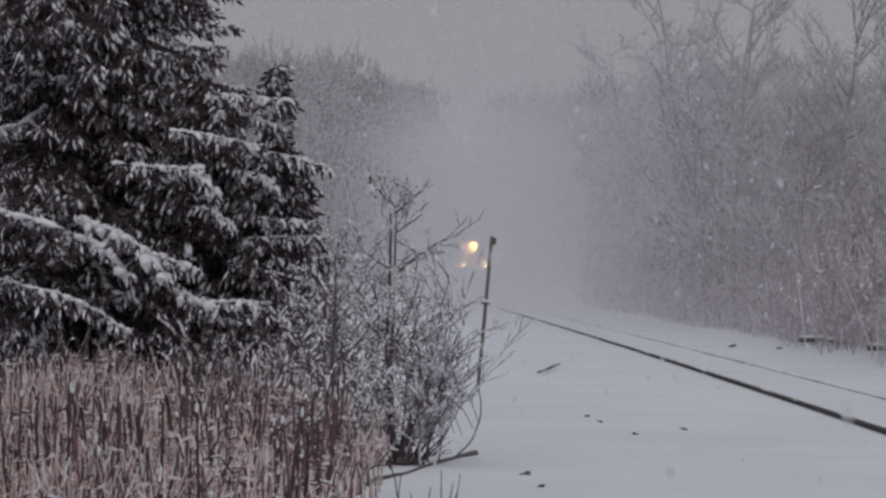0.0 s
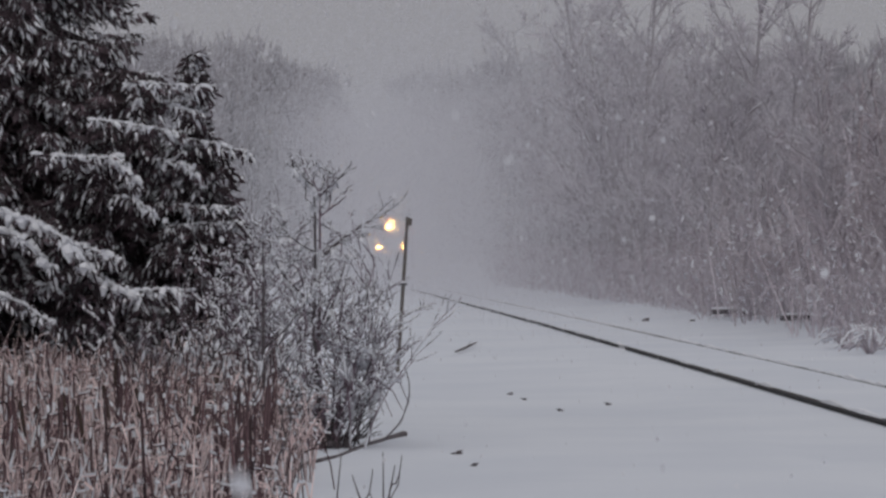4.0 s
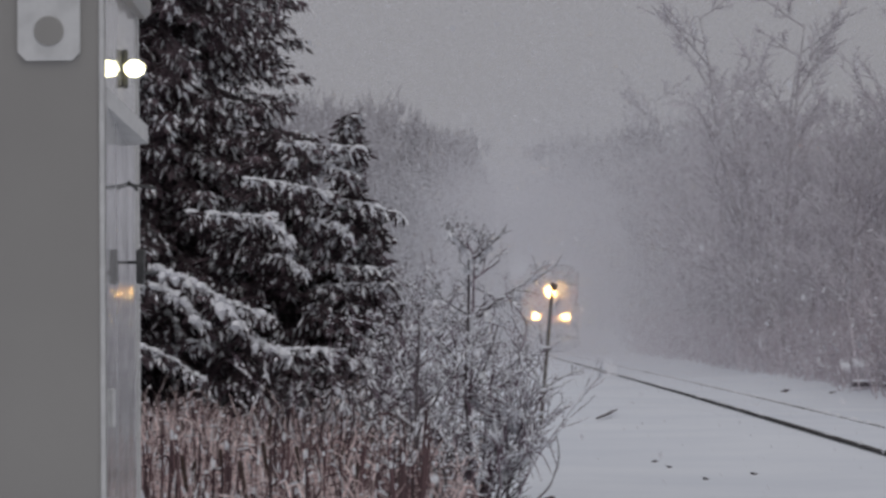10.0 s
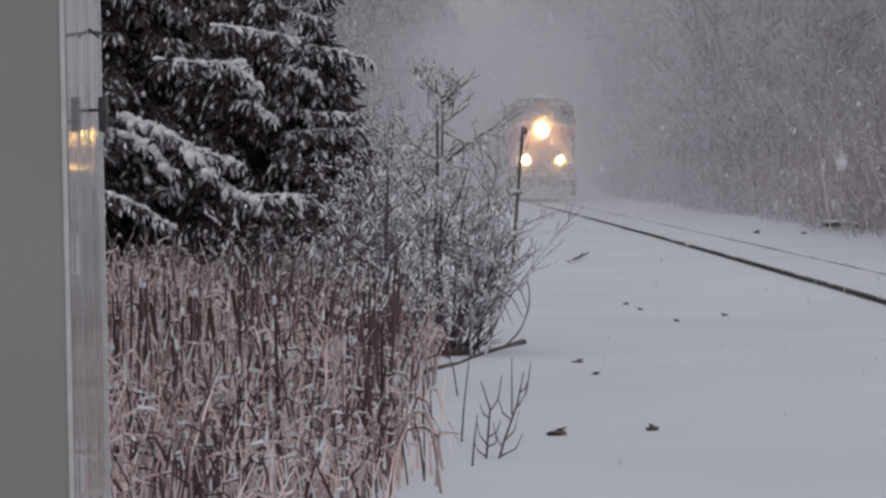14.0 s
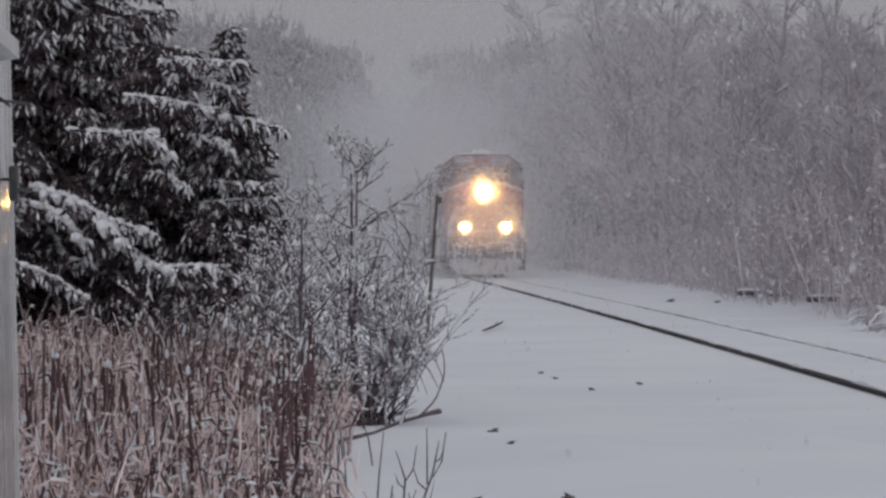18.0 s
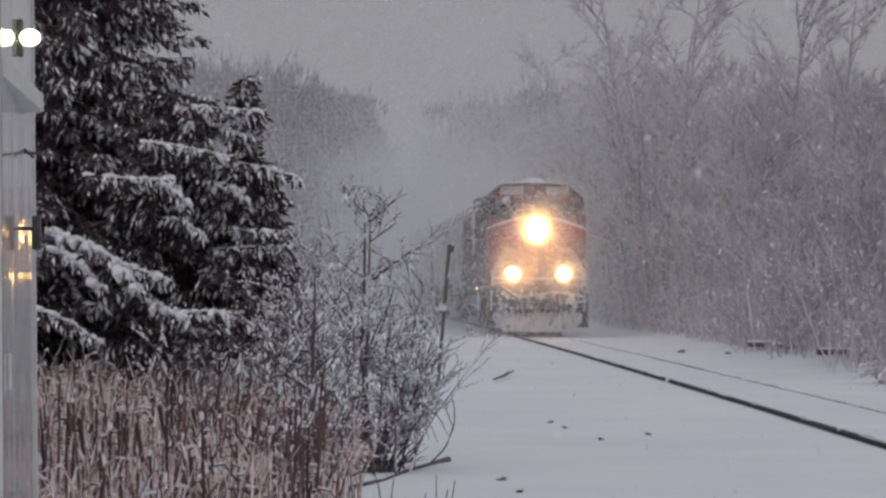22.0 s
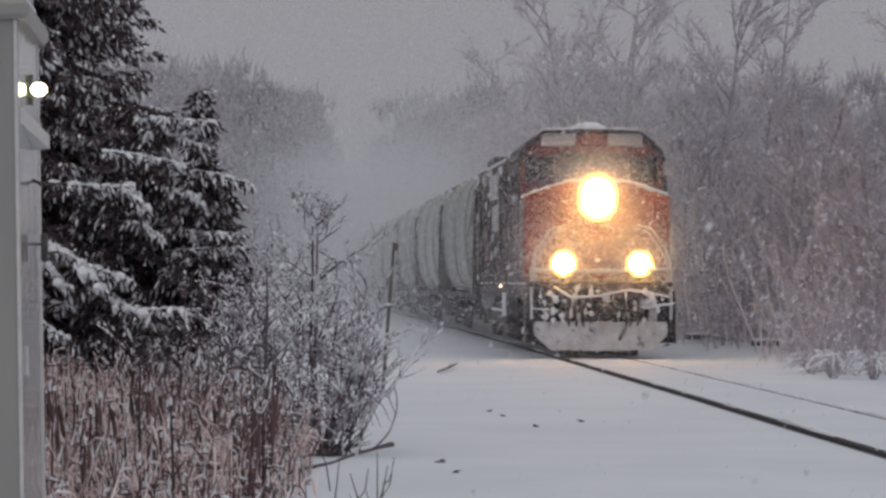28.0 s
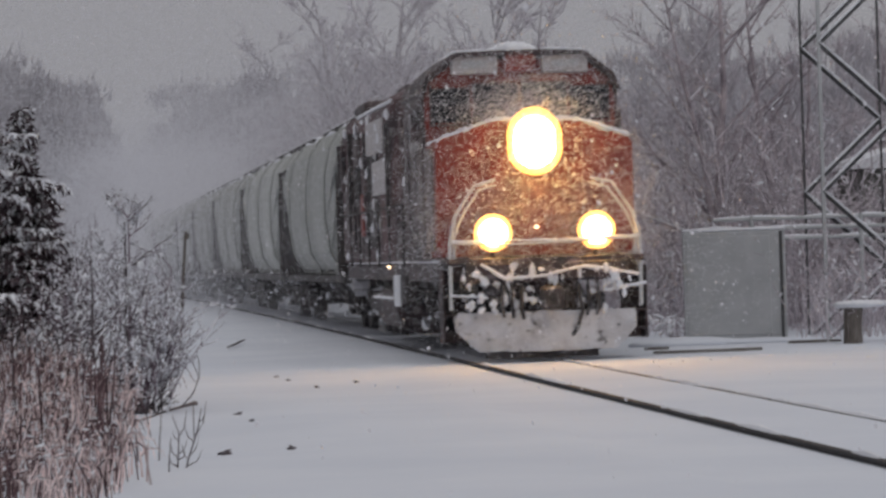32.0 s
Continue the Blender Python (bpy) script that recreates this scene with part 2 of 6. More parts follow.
# ---- mesh building ----
class Build:
    """Collects corners and faces of one mesh."""

    def __init__(self):
        self.v, self.f = [], []

    def add(self, verts, faces):
        k = len(self.v)
        self.v.extend(verts)
        self.f.extend(tuple(i + k for i in face) for face in faces)
        return self

    def box(self, c, s, m=None, cut=0.0):
        x, y, z = (0.5 * a for a in s)
        if cut <= 0:
            pts = [(i * x, j * y, k * z) for i in (-1, 1) for j in (-1, 1) for k in (-1, 1)]
            faces = [(0, 1, 3, 2), (4, 6, 7, 5), (0, 4, 5, 1), (2, 3, 7, 6), (0, 2, 6, 4), (1, 5, 7, 3)]
        else:
            e = min(cut, 0.45 * min(s))
            pts, at, faces = [], {}, []
            for i in (-1, 1):
                for j in (-1, 1):
                    for k in (-1, 1):
                        for a in range(3):
                            p = [i * (x - e), j * (y - e), k * (z - e)]
                            p[a] += (i, j, k)[a] * e
                            at[i, j, k, a] = len(pts)
                            pts.append(tuple(p))
            ring = [(-1, -1), (1, -1), (1, 1), (-1, 1)]
            for a in range(3):
                for sgn in (-1, 1):
                    keys = []
                    for u, w in ring:
                        t = [0, 0, 0]
                        t[a], t[(a + 1) % 3], t[(a + 2) % 3] = sgn, u, w
                        keys.append(at[(*t, a)])
                    faces.append(tuple(keys if sgn > 0 else keys[::-1]))
                b, d = (a + 1) % 3, (a + 2) % 3
                for u in (-1, 1):
                    for w in (-1, 1):
                        lo, hi = [0, 0, 0], [0, 0, 0]
                        lo[a], hi[a] = -1, 1
                        for t in (lo, hi):
                            t[b], t[d] = u, w
                        q = (at[(*lo, b)], at[(*hi, b)], at[(*hi, d)], at[(*lo, d)])
                        faces.append(q if u * w < 0 else q[::-1])
            for i in (-1, 1):
                for j in (-1, 1):
                    for k in (-1, 1):
                        q = tuple(at[i, j, k, a] for a in range(3))
                        faces.append(q if i * j * k > 0 else q[::-1])
        m = Matrix.Translation(c) @ (m or Matrix())
        return self.add([tuple(m @ Vector(p)) for p in pts], faces)

    def tube(self, pts, radii, sides=5, ends=True):
        pts = [Vector(p) for p in pts]
        if not isinstance(radii, (list, tuple)):
            radii = [radii] * len(pts)
        verts, faces = [], []
        for n, p in enumerate(pts):
            d = (pts[min(n + 1, len(pts) - 1)] - pts[max(n - 1, 0)])
            d = d.normalized() if d.length > 1e-9 else Vector((0, 0, 1))
            u = d.cross(Vector((0, 0, 1)) if abs(d.z) < 0.9 else Vector((0, 1, 0))).normalized()
            w = d.cross(u)
            for s in range(sides):
                a = 2 * math.pi * s / sides
                verts.append(tuple(p + radii[n] * (math.cos(a) * u + math.sin(a) * w)))
        for n in range(len(pts) - 1):
            for s in range(sides):
                a, b = n * sides + s, n * sides + (s + 1) % sides
                faces.append((a, b, b + sides, a + sides))
        if ends:
            faces.append(tuple(range(sides))[::-1])
            faces.append(tuple(range((len(pts) - 1) * sides, len(pts) * sides)))
        return self.add(verts, faces)

    def blade(self, a, b, width, tip=0.0, turn=None):
        """A flat tapered strip from a to b."""
        a, b = Vector(a), Vector(b)
        d = b - a
        u = d.cross(turn or Vector((random.uniform(-1, 1), random.uniform(-1, 1), random.uniform(-0.3, 0.3))))
        u = u.normalized() * width * 0.5 if u.length > 1e-9 else Vector((width * 0.5, 0, 0))
        if tip:
            return self.add([tuple(a - u), tuple(a + u), tuple(b + u * tip), tuple(b - u * tip)], [(0, 1, 2, 3)])
        return self.add([tuple(a - u), tuple(a + u), tuple(b)], [(0, 1, 2)])

    def leaf(self, a, b, width):
        """A diamond from a to b, bent a little."""
        a, b = Vector(a), Vector(b)
        d = b - a
        u = d.cross(Vector((random.uniform(-1, 1), random.uniform(-1, 1), random.uniform(-1, 1))))
        u = u.normalized() * width * 0.5 if u.length > 1e-9 else Vector((width * 0.5, 0, 0))
        mid = a + d * 0.45
        return self.add([tuple(a), tuple(mid + u), tuple(b), tuple(mid - u)], [(0, 1, 2), (0, 2, 3)])

    def lump(self, c, r, rings=4, sides=7, rough=0.15):
        """A lumpy flattened dome or clod of radii r round c."""
        verts, faces = [], []
        for i in range(rings + 1):
            a = math.pi * i / rings
            for s in range(sides):
                b = 2 * math.pi * s / sides
                k = 1 + random.uniform(-rough, rough)
                verts.append((c[0] + r[0] * math.sin(a) * math.cos(b) * k, c[1] + r[1] * math.sin(a) * math.sin(b) * k, c[2] + r[2] * math.cos(a) * k))
        for i in range(rings):
            for s in range(sides):
                p, q = i * sides + s, i * sides + (s + 1) % sides
                faces.append((p, p + sides, q + sides, q))
        return self.add(verts, faces)

    def prism(self, outline, axis, lo, hi):
        """A closed outline in the two other axes, drawn out along axis."""
        verts = []
        for t in (lo, hi):
            for p, q in outline:
                verts.append({0: (t, p, q), 1: (p, t, q), 2: (p, q, t)}[axis])
        n = len(outline)
        faces = [tuple(range(n)), tuple(range(n, 2 * n))[::-1]]
        faces += [(i, i + n, (i + 1) % n + n, (i + 1) % n) for i in range(n)]
        return self.add(verts, faces)

    def disc(self, c, r, axis=1, sides=20, deep=0.05):
        pts = []
        for s in range(sides):
            a = 2 * math.pi * s / sides
            pts.append((r * math.cos(a), r * math.sin(a)))
        one, two = [(0 if i != axis else deep / 2) for i in range(3)], None
        other = [i for i in range(3) if i != axis]
        outline = [(p + c[other[0]], q + c[other[1]]) for p, q in pts]
        return self.prism(outline, axis, c[axis] - deep / 2, c[axis] + deep / 2)

    def mesh(self, name, mat, smooth=False, fix=True):
        me = bpy.data.meshes.new(name)
        me.from_pydata(self.v, [], self.f)
        me.materials.append(mat)
        if fix and len(self.f) < 4000:
            bm = bmesh.new()
            bm.from_mesh(me)
            bmesh.ops.recalc_face_normals(bm, faces=bm.faces)
            bm.to_mesh(me)
            bm.free()
        if smooth:
            me.polygons.foreach_set("use_smooth", [True] * len(me.polygons))
        me.update()
        return me


def part(name, b, mat, parent, label="", smooth=False, at=None):
    ob = new(name, b.mesh(name, mat, smooth) if isinstance(b, Build) else b)
    ob.parent = parent
    if at is not None:
        ob.matrix_basis = at
    if label:
        ob["label"] = label
    return ob


def thing(name, label, category, group="", kind="", at=None):
    ob = tagged(new(name), label, category, group, kind)
    if at is not None:
        ob.matrix_basis = at
    return ob


def solid(name, b, mat, label, category, group="", kind="", smooth=False, at=None, fix=True):
    ob = tagged(new(name, b.mesh(name, mat, smooth, fix)), label, category, group, kind)
    if at is not None:
        ob.matrix_basis = at
    return ob


rnd = random.Random(7)
U = rnd.uniform


# ---- ground and track ----
def track_x(y):
    """The middle of the track at y."""
    return 6.14 - 0.0078 * 14 * math.log1p(math.exp((y - 68) / 14))


def rise(y):
    """The gentle climb of the line far off."""
    return 0.0092 * max(0.0, min(y, 330) - 168)


def ground_z(x, y):
    z = 0.035 * noise.noise(Vector((x * 0.35, y * 0.2, 0.3))) + 0.012 * noise.noise(Vector((x * 1.3, y * 0.9, 4.1)))
    off = x - track_x(y)
    if abs(off) < 2.2:
        z *= max(0.15, (abs(off) - 0.9) / 1.3)
    if off > 2.6:
        z += 0.22 * min(1.0, (off - 2.6) / 2.5) * max(0.0, min(1.0, (y - 46.5) / 7))
    if -9 < off < -2.2 and 10 < y < 60:
        lip = 30 + 2.2 * math.sin(off * 0.7) + 0.8 * off * 0.2
        z += 0.07 / (1 + math.exp((y - lip) * 1.6)) - 0.02
    return z + rise(y)


def axis_steps(lo, hi, near_lo, near_hi, fine, coarse):
    out, v = [], lo
    while v < hi:
        out.append(v)
        inside = near_lo - fine < v < near_hi
        v += fine if inside else max(fine, min(coarse, 0.12 * (near_lo - v if v < near_lo else v - near_hi) + fine))
    return out + [hi]


def make_ground():
    xs = axis_steps(-900, 900, -4, 14, 0.3, 60)
    ys = axis_steps(-300, 2600, 8, 75, 0.45, 120)
    b = Build()
    b.v = [(x, y, ground_z(x, y) if abs(x) < 90 else rise(y)) for y in ys for x in xs]
    w = len(xs)
    b.f = [(j * w + i, j * w + i + 1, j * w + i + 1 + w, j * w + i + w) for j in range(len(ys) - 1) for i in range(w - 1)]
    solid("ground", b, SNOW, "flat ground under fresh smooth snow", "ground", kind="structure", smooth=True, fix=False)


make_ground()


def make_track():
    profile = [(-0.070, -0.14), (0.070, -0.14), (0.070, -0.125), (0.012, -0.10), (0.012, -0.035), (0.036, -0.028), (0.036, -0.004), (0.028, 0.0), (-0.028, 0.0), (-0.036, -0.004), (-0.036, -0.028),
               (-0.012, -0.035), (-0.012, -0.10), (-0.070, -0.125)]
    track = thing("railway_track", "single straight railway track almost buried in snow", "railway track", kind="structure")
    for side, top in ((-1, 0.056), (1, 0.006)):
        b = Build()
        ys = [-60, 10, 20, 30, 40, 48, 56, 64, 72, 80, 90, 100, 120, 140, 168, 210, 260, 330]
        n = len(profile)
        for y in ys:
            x0 = track_x(y) + side * 0.7525
            b.v += [(x0 + p, y, top + q + rise(y)) for p, q in profile]
        for j in range(len(ys) - 1):
            b.f += [(j * n + i, j * n + (i + 1) % n, (j + 1) * n + (i + 1) % n, (j + 1) * n + i) for i in range(n)]
        part("rail", b, STEEL, track, "dark steel rail standing out of the snow" if side < 0 else "steel rail almost covered by snow")
        snow = Build()
        y = -20.0
        while y < 166:
            y2 = y + U(0.2, 2.5)
            if rnd.random() < (0.34 if side < 0 else 0.90):
                xa = track_x(y) + side * 0.7525
                snow.tube([(xa, y, top - 0.002), (xa + U(-.006, .006), (y + y2) / 2, top + U(0.002, 0.010)), (xa, y2, top - 0.002)], [0.016, U(0.028, 0.042), 0.014], 6)
            y = y2 + U(0.03, 0.4)
        part("rail_snow", snow, FLUFF, track)
    b = Build()
    y = -20.0
    while y < 140:
        b.box((track_x(y), y, -0.10), (2.6, 0.23, 0.18))
        y += 0.54
    part("sleepers", b, SLEEPER, track, "wooden ties under the snow")
    track.children[-1]["kind"] = "stuff"


make_track()


# ---- evergreen trees ----
def along(path, t):
    n = len(path) - 1
    k = min(int(t * n), n - 1)
    return Vector(path[k]).lerp(Vector(path[k + 1]), t * n - k)


def bough(needles, snow, wood, path, reach, dense, white, thick=0.012):
    """A branch along path with drooping needle sprays up to reach long, and snow lying on it."""
    length = sum((Vector(path[i + 1]) - Vector(path[i])).length for i in range(len(path) - 1))
    wood.tube(path, [thick * (1 - 0.8 * i / (len(path) - 1)) for i in range(len(path))], 3, False)
    for n in range(int(length * dense)):
        t = rnd.random() ** 0.8
        p = along(path, t)
        d = (along(path, min(1, t + 0.05)) - along(path, max(0, t - 0.05)))
        d = d.normalized() if d.length else Vector((1, 0, 0))
        side = d.cross(Vector((0, 0, 1)))
        side = side.normalized() * rnd.choice((-1, 1))
        size = reach * U(0.5, 1.1) * (1.1 - 0.75 * t)
        way = (d * U(0.3, 0.9) + side * U(0.2, 1.0) + Vector((0, 0, -U(0.15, 0.95)))).normalized()
        q = p + way * size
        steps = max(2, int(size / 0.046))
        for s in range(steps):
            a = p.lerp(q, s / steps)
            out = (way + Vector((U(-.8, .8), U(-.8, .8), U(-.7, .5)))).normalized()
            needles.leaf(a, a + out * U(0.06, 0.135), U(0.022, 0.044))
        for _ in range(2):
            if rnd.random() < white:
                c = p.lerp(q, U(0.2, 1.0)) + Vector((U(-.03, .03), U(-.03, .03), 0.014))
                snow.leaf(c, c + (way + Vector((0, 0, -0.6))) * U(0.03, 0.10), U(0.014, 0.042))
            

def load(snow, path, size, gaps=0.15):
    """A ragged cushion of snow along the top of a branch."""
    t = 0.0
    while t < 1:
        e = min(1.0, t + U(0.05, 0.16))
        if rnd.random() > gaps:
            r = size * U(0.45, 0.95)
            pts = [along(path, t + (e - t) * k / 3) + Vector((U(-.012, .012), U(-.015, .015), r * U(0.1, 0.6))) for k in range(4)]
            snow.tube(pts, [r * 0.3, r * U(0.7, 1), r * U(0.6, 0.95), r * 0.25], 6)
            for _ in range(int(5 + size * 120)):
                p = along(path, U(t, e)) + Vector((U(-1, 1) * r, U(-1.6, 1) * r, U(-0.4, 0.9) * r))
                snow.leaf(p, p + Vector((U(-.06, .06), U(-.05, .05), -U(-0.02, 0.10))), U(0.02, 0.05))
        t = e


def spruce(name, label, base, top, profile, whorl, per, reach, dense, white, extra=(), lowest=0.35):
    """profile: rows of height and reach of the branches."""
    tree = thing(name, label, "spruce tree", "spruces beside the reeds", at=pose(*base))
    needles, snow, wood = Build(), Build(), Build()
    trunk = Build().tube([(0, 0, -0.1), (0.01, 0, top * 0.5), (0, 0.01, top)], [0.013 * top, 0.009 * top, 0.004], 8)
    z = lowest
    hs, rs = zip(*profile)
    while z < top - 0.08:
        r = float(np.interp(z, hs, rs))
        for k in range(per if z > 0.8 else per - 2):
            a = U(0, 2 * math.pi)
            out = r * U(0.72, 1.08)
            rise = 0.05 if z > top * 0.85 else -0.12
            c, s = math.cos(a), math.sin(a)
            path = [(0, 0, z), (c * out * 0.4, s * out * 0.4, z + out * rise + 0.05), (c * out * 0.75, s * out * 0.75, z + out * (rise * 2.0)), (c * out, s * out, z + out * rise * 2.2 + U(-.03, .06))]
            bough(needles, snow, wood, path, min(reach, 0.5 * out + 0.06), dense, white)
            if s < 0.5 and rnd.random() < 0.13:
                load(snow, path[1:], U(0.018, 0.034), 0.35)
        z += whorl * U(0.7, 1.3) * (1 if z < 5.3 else 2.5)
    for path, size in extra:
        local = [tuple(Vector(p) - Vector(base)) for p in path]
        bough(needles, snow, wood, local, max(0.20, reach * 0.8), 60, white * 1.2, 0.02)
        load(snow, local, size * 0.9, 0.06)
        for k in range(int(3 + 60 * size)):
            t = U(0.15, 1.0)
            p = along(local, t) + Vector((U(-.05, .05), -U(0.02, 0.10), 0))
            q = p + Vector((U(-.05, .12), U(-.05, .02), -U(0.04, 0.14))) * (0.5 + 9 * size)
            finger = [p, p.lerp(q, 0.5) + Vector((0, -0.02, 0.01)), q]
            needles.leaf(p, q + Vector((0, 0.01, -0.03)), 0.07)
            snow.tube(finger, [size * U(0.4, 0.7), size * U(0.4, 0.75), size * 0.2], 6)
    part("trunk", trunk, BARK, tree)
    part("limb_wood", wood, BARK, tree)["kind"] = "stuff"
    part("crown", needles, NEEDLE, tree, "dark green needles")["kind"] = "stuff"
    part("snow_load", snow, FLUFF, tree, "snow lying on the boughs")["kind"] = "stuff"
    return tree


def make_spruces():
    spruce("spruce_tree", "tall dark spruce dusted with snow beside the reeds", (-3.0, 31.3, 0), 8.6,
           [(0.3, 1.7), (2.0, 2.05), (3.0, 1.95), (3.6, 1.42), (4.4, 1.55), (5.2, 1.40), (7, 0.7), (8.6, 0.05)], 0.12, 12, 0.36, 34, 0.44,
           extra=[([(-3.75, 29.6, 2.20), (-2.95, 29.1, 1.98), (-2.47, 28.9, 1.80), (-2.22, 28.8, 1.52)], 0.066),
                  ([(-2.75, 29.2, 2.06), (-2.46, 29.0, 1.97), (-2.18, 28.8, 1.84), (-1.83, 28.7, 1.50)], 0.072),
                  ([(-2.30, 29.1, 1.80), (-2.06, 28.9, 1.76), (-1.83, 28.8, 1.69), (-1.60, 28.7, 1.61)], 0.045),
                  ([(-2.0, 28.9, 1.54), (-1.79, 28.8, 1.46), (-1.59, 28.7, 1.31), (-1.44, 28.6, 1.23)], 0.060),
                  ([(-1.75, 28.9, 1.36), (-1.48, 28.7, 1.32), (-1.24, 28.6, 1.33), (-0.97, 28.6, 1.32)], 0.048),
                  ([(-2.45, 29.3, 2.58), (-2.06, 29.0, 2.54), (-1.60, 28.9, 2.53), (-1.47, 28.8, 2.27)], 0.050),
                  ([(-3.6, 29.6, 1.5), (-2.9, 29.0, 1.38), (-2.5, 28.8, 1.22), (-2.2, 28.7, 1.02)], 0.05)])
    spruce("spruce_tree", "small young spruce with snow-laden boughs beside the shrub", (-0.98, 29.5, 0), 3.56,
           [(0.3, 0.85), (1.2, 0.70), (1.9, 0.52), (2.3, 0.45), (2.62, 0.42), (2.72, 0.22), (2.9, 0.15), (3.15, 0.17), (3.3, 0.13), (3.45, 0.08), (3.56, 0.04)], 0.09, 10, 0.14, 46, 0.34,
           extra=[([(-1.25, 29.3, 2.72), (-1.0, 29.2, 2.70), (-0.72, 29.1, 2.64), (-0.47, 29.0, 2.56)], 0.036),
                  ([(-1.54, 29.2, 3.24), (-1.30, 29.1, 3.20), (-1.05, 29.0, 3.18), (-0.80, 29.0, 3.18)], 0.030),
                  ([(-1.23, 29.2, 1.90), (-0.98, 29.1, 1.92), (-0.72, 29.0, 1.93), (-0.43, 28.9, 1.94)], 0.026),
                  ([(-1.06, 29.3, 2.05), (-0.90, 29.1, 2.08), (-0.72, 29.0, 2.08), (-0.55, 29.0, 2.06)], 0.030),
                  ([(-1.30, 29.2, 2.51), (-1.12, 29.1, 2.49), (-1.0, 29.0, 2.45), (-0.92, 29.0, 2.35)], 0.036),
                  ([(-1.22, 29.2, 3.05), (-1.10, 29.1, 3.00), (-1.0, 29.0, 2.96), (-0.90, 29.0, 2.94)], 0.022),
                  ([(-1.0, 29.4, 3.30), (-0.97, 29.3, 3.38), (-0.93, 29.3, 3.44), (-0.88, 29.3, 3.49)], 0.008),
                  ([(-0.98, 29.4, 1.50), (-0.85, 29.1, 1.44), (-0.70, 28.9, 1.38), (-0.55, 28.8, 1.26)], 0.034)])
    spruce("spruce_tree", "half-hidden dark young spruce between its neighbours", (-1.60, 30.0, 0), 3.50,
           [(0.3, 0.95), (1.5, 0.86), (2.4, 0.74), (3.0, 0.56), (3.3, 0.30), (3.50, 0.05)], 0.10, 10, 0.2, 36, 0.20,
           extra=[([(-1.94, 29.4, 2.90), (-1.65, 29.2, 2.86), (-1.38, 29.0, 2.81), (-1.09, 28.9, 2.74)], 0.040),
                  ([(-1.80, 29.5, 2.20), (-1.6, 29.2, 2.18), (-1.45, 29.0, 2.12), (-1.32, 28.9, 2.02)], 0.030)])


make_spruces()


# ---- bare shrubs ----
def grow(wood, snow, p, d, length, r, depth, droop=0.0, frost=0.6, fork=(3, 5), spread=0.75):
    """A bare branch that forks depth times."""
    r = max(r, 0.0046)
    pts, q, way = [Vector(p)], Vector(p), Vector(d).normalized()
    n = 4 if depth else 3
    for i in range(n):
        way = (way + Vector((U(-.22, .22), U(-.22, .22), U(-.12, .16) - droop))).normalized()
        q = q + way * length / n
        pts.append(q.copy())
    wood.tube(pts, [r * (1 - 0.6 * i / n) for i in range(n + 1)], 4 if r > 0.008 else 3, False)
    for i in range(n):
        seg = pts[i + 1] - pts[i]
        if rnd.random() < frost * (1.27 - abs(seg.normalized().z)):
            lift = Vector((0, -r * 0.5, r * 0.75 + 0.003))
            w = max(0.0090, r * 0.95) * U(0.8, 1.7)
            p0, p1 = pts[i].lerp(pts[i + 1], U(0, 0.35)), pts[i].lerp(pts[i + 1], U(0.55, 1.0))
            snow.tube([p0 + lift, (p0 + p1) / 2 + lift * 1.3, p1 + lift], [w * 0.35, w, w * 0.4], 4, False)
    if depth:
        for k in range(rnd.randint(*fork)):
            t = U(0.25, 1.0)
            a = along(pts, t)
            out = (way + Vector((U(-1, 1), U(-1, 1), U(-.45, .8))) * spread).normalized()
            grow(wood, snow, a, out, length * U(0.38, 0.62), r * U(0.45, 0.6), depth - 1, droop, frost, fork, spread)
    return pts


def make_shrub(name, label, at, stems, frost=0.7, group="", spread=0.75):
    """stems: direction, length, thickness, forks, droop; each from a point near the base."""
    shrub = thing(name, label, "shrub", group, at=pose(*at))
    wood, snow = Build(), Build()
    for start, d, length, r, depth, droop in stems:
        grow(wood, snow, start, d, length, r, depth, droop, frost, (3, 5), spread)
    if not stems:
        return shrub
    part("twig_wood", wood, BARK if name in ("sapling", "dry_stalk") else SHRUB, shrub)["kind"] = "stuff"
    part("snow_load", snow, FLUFF, shrub, "snow lying along the twigs")["kind"] = "stuff"
    return shrub


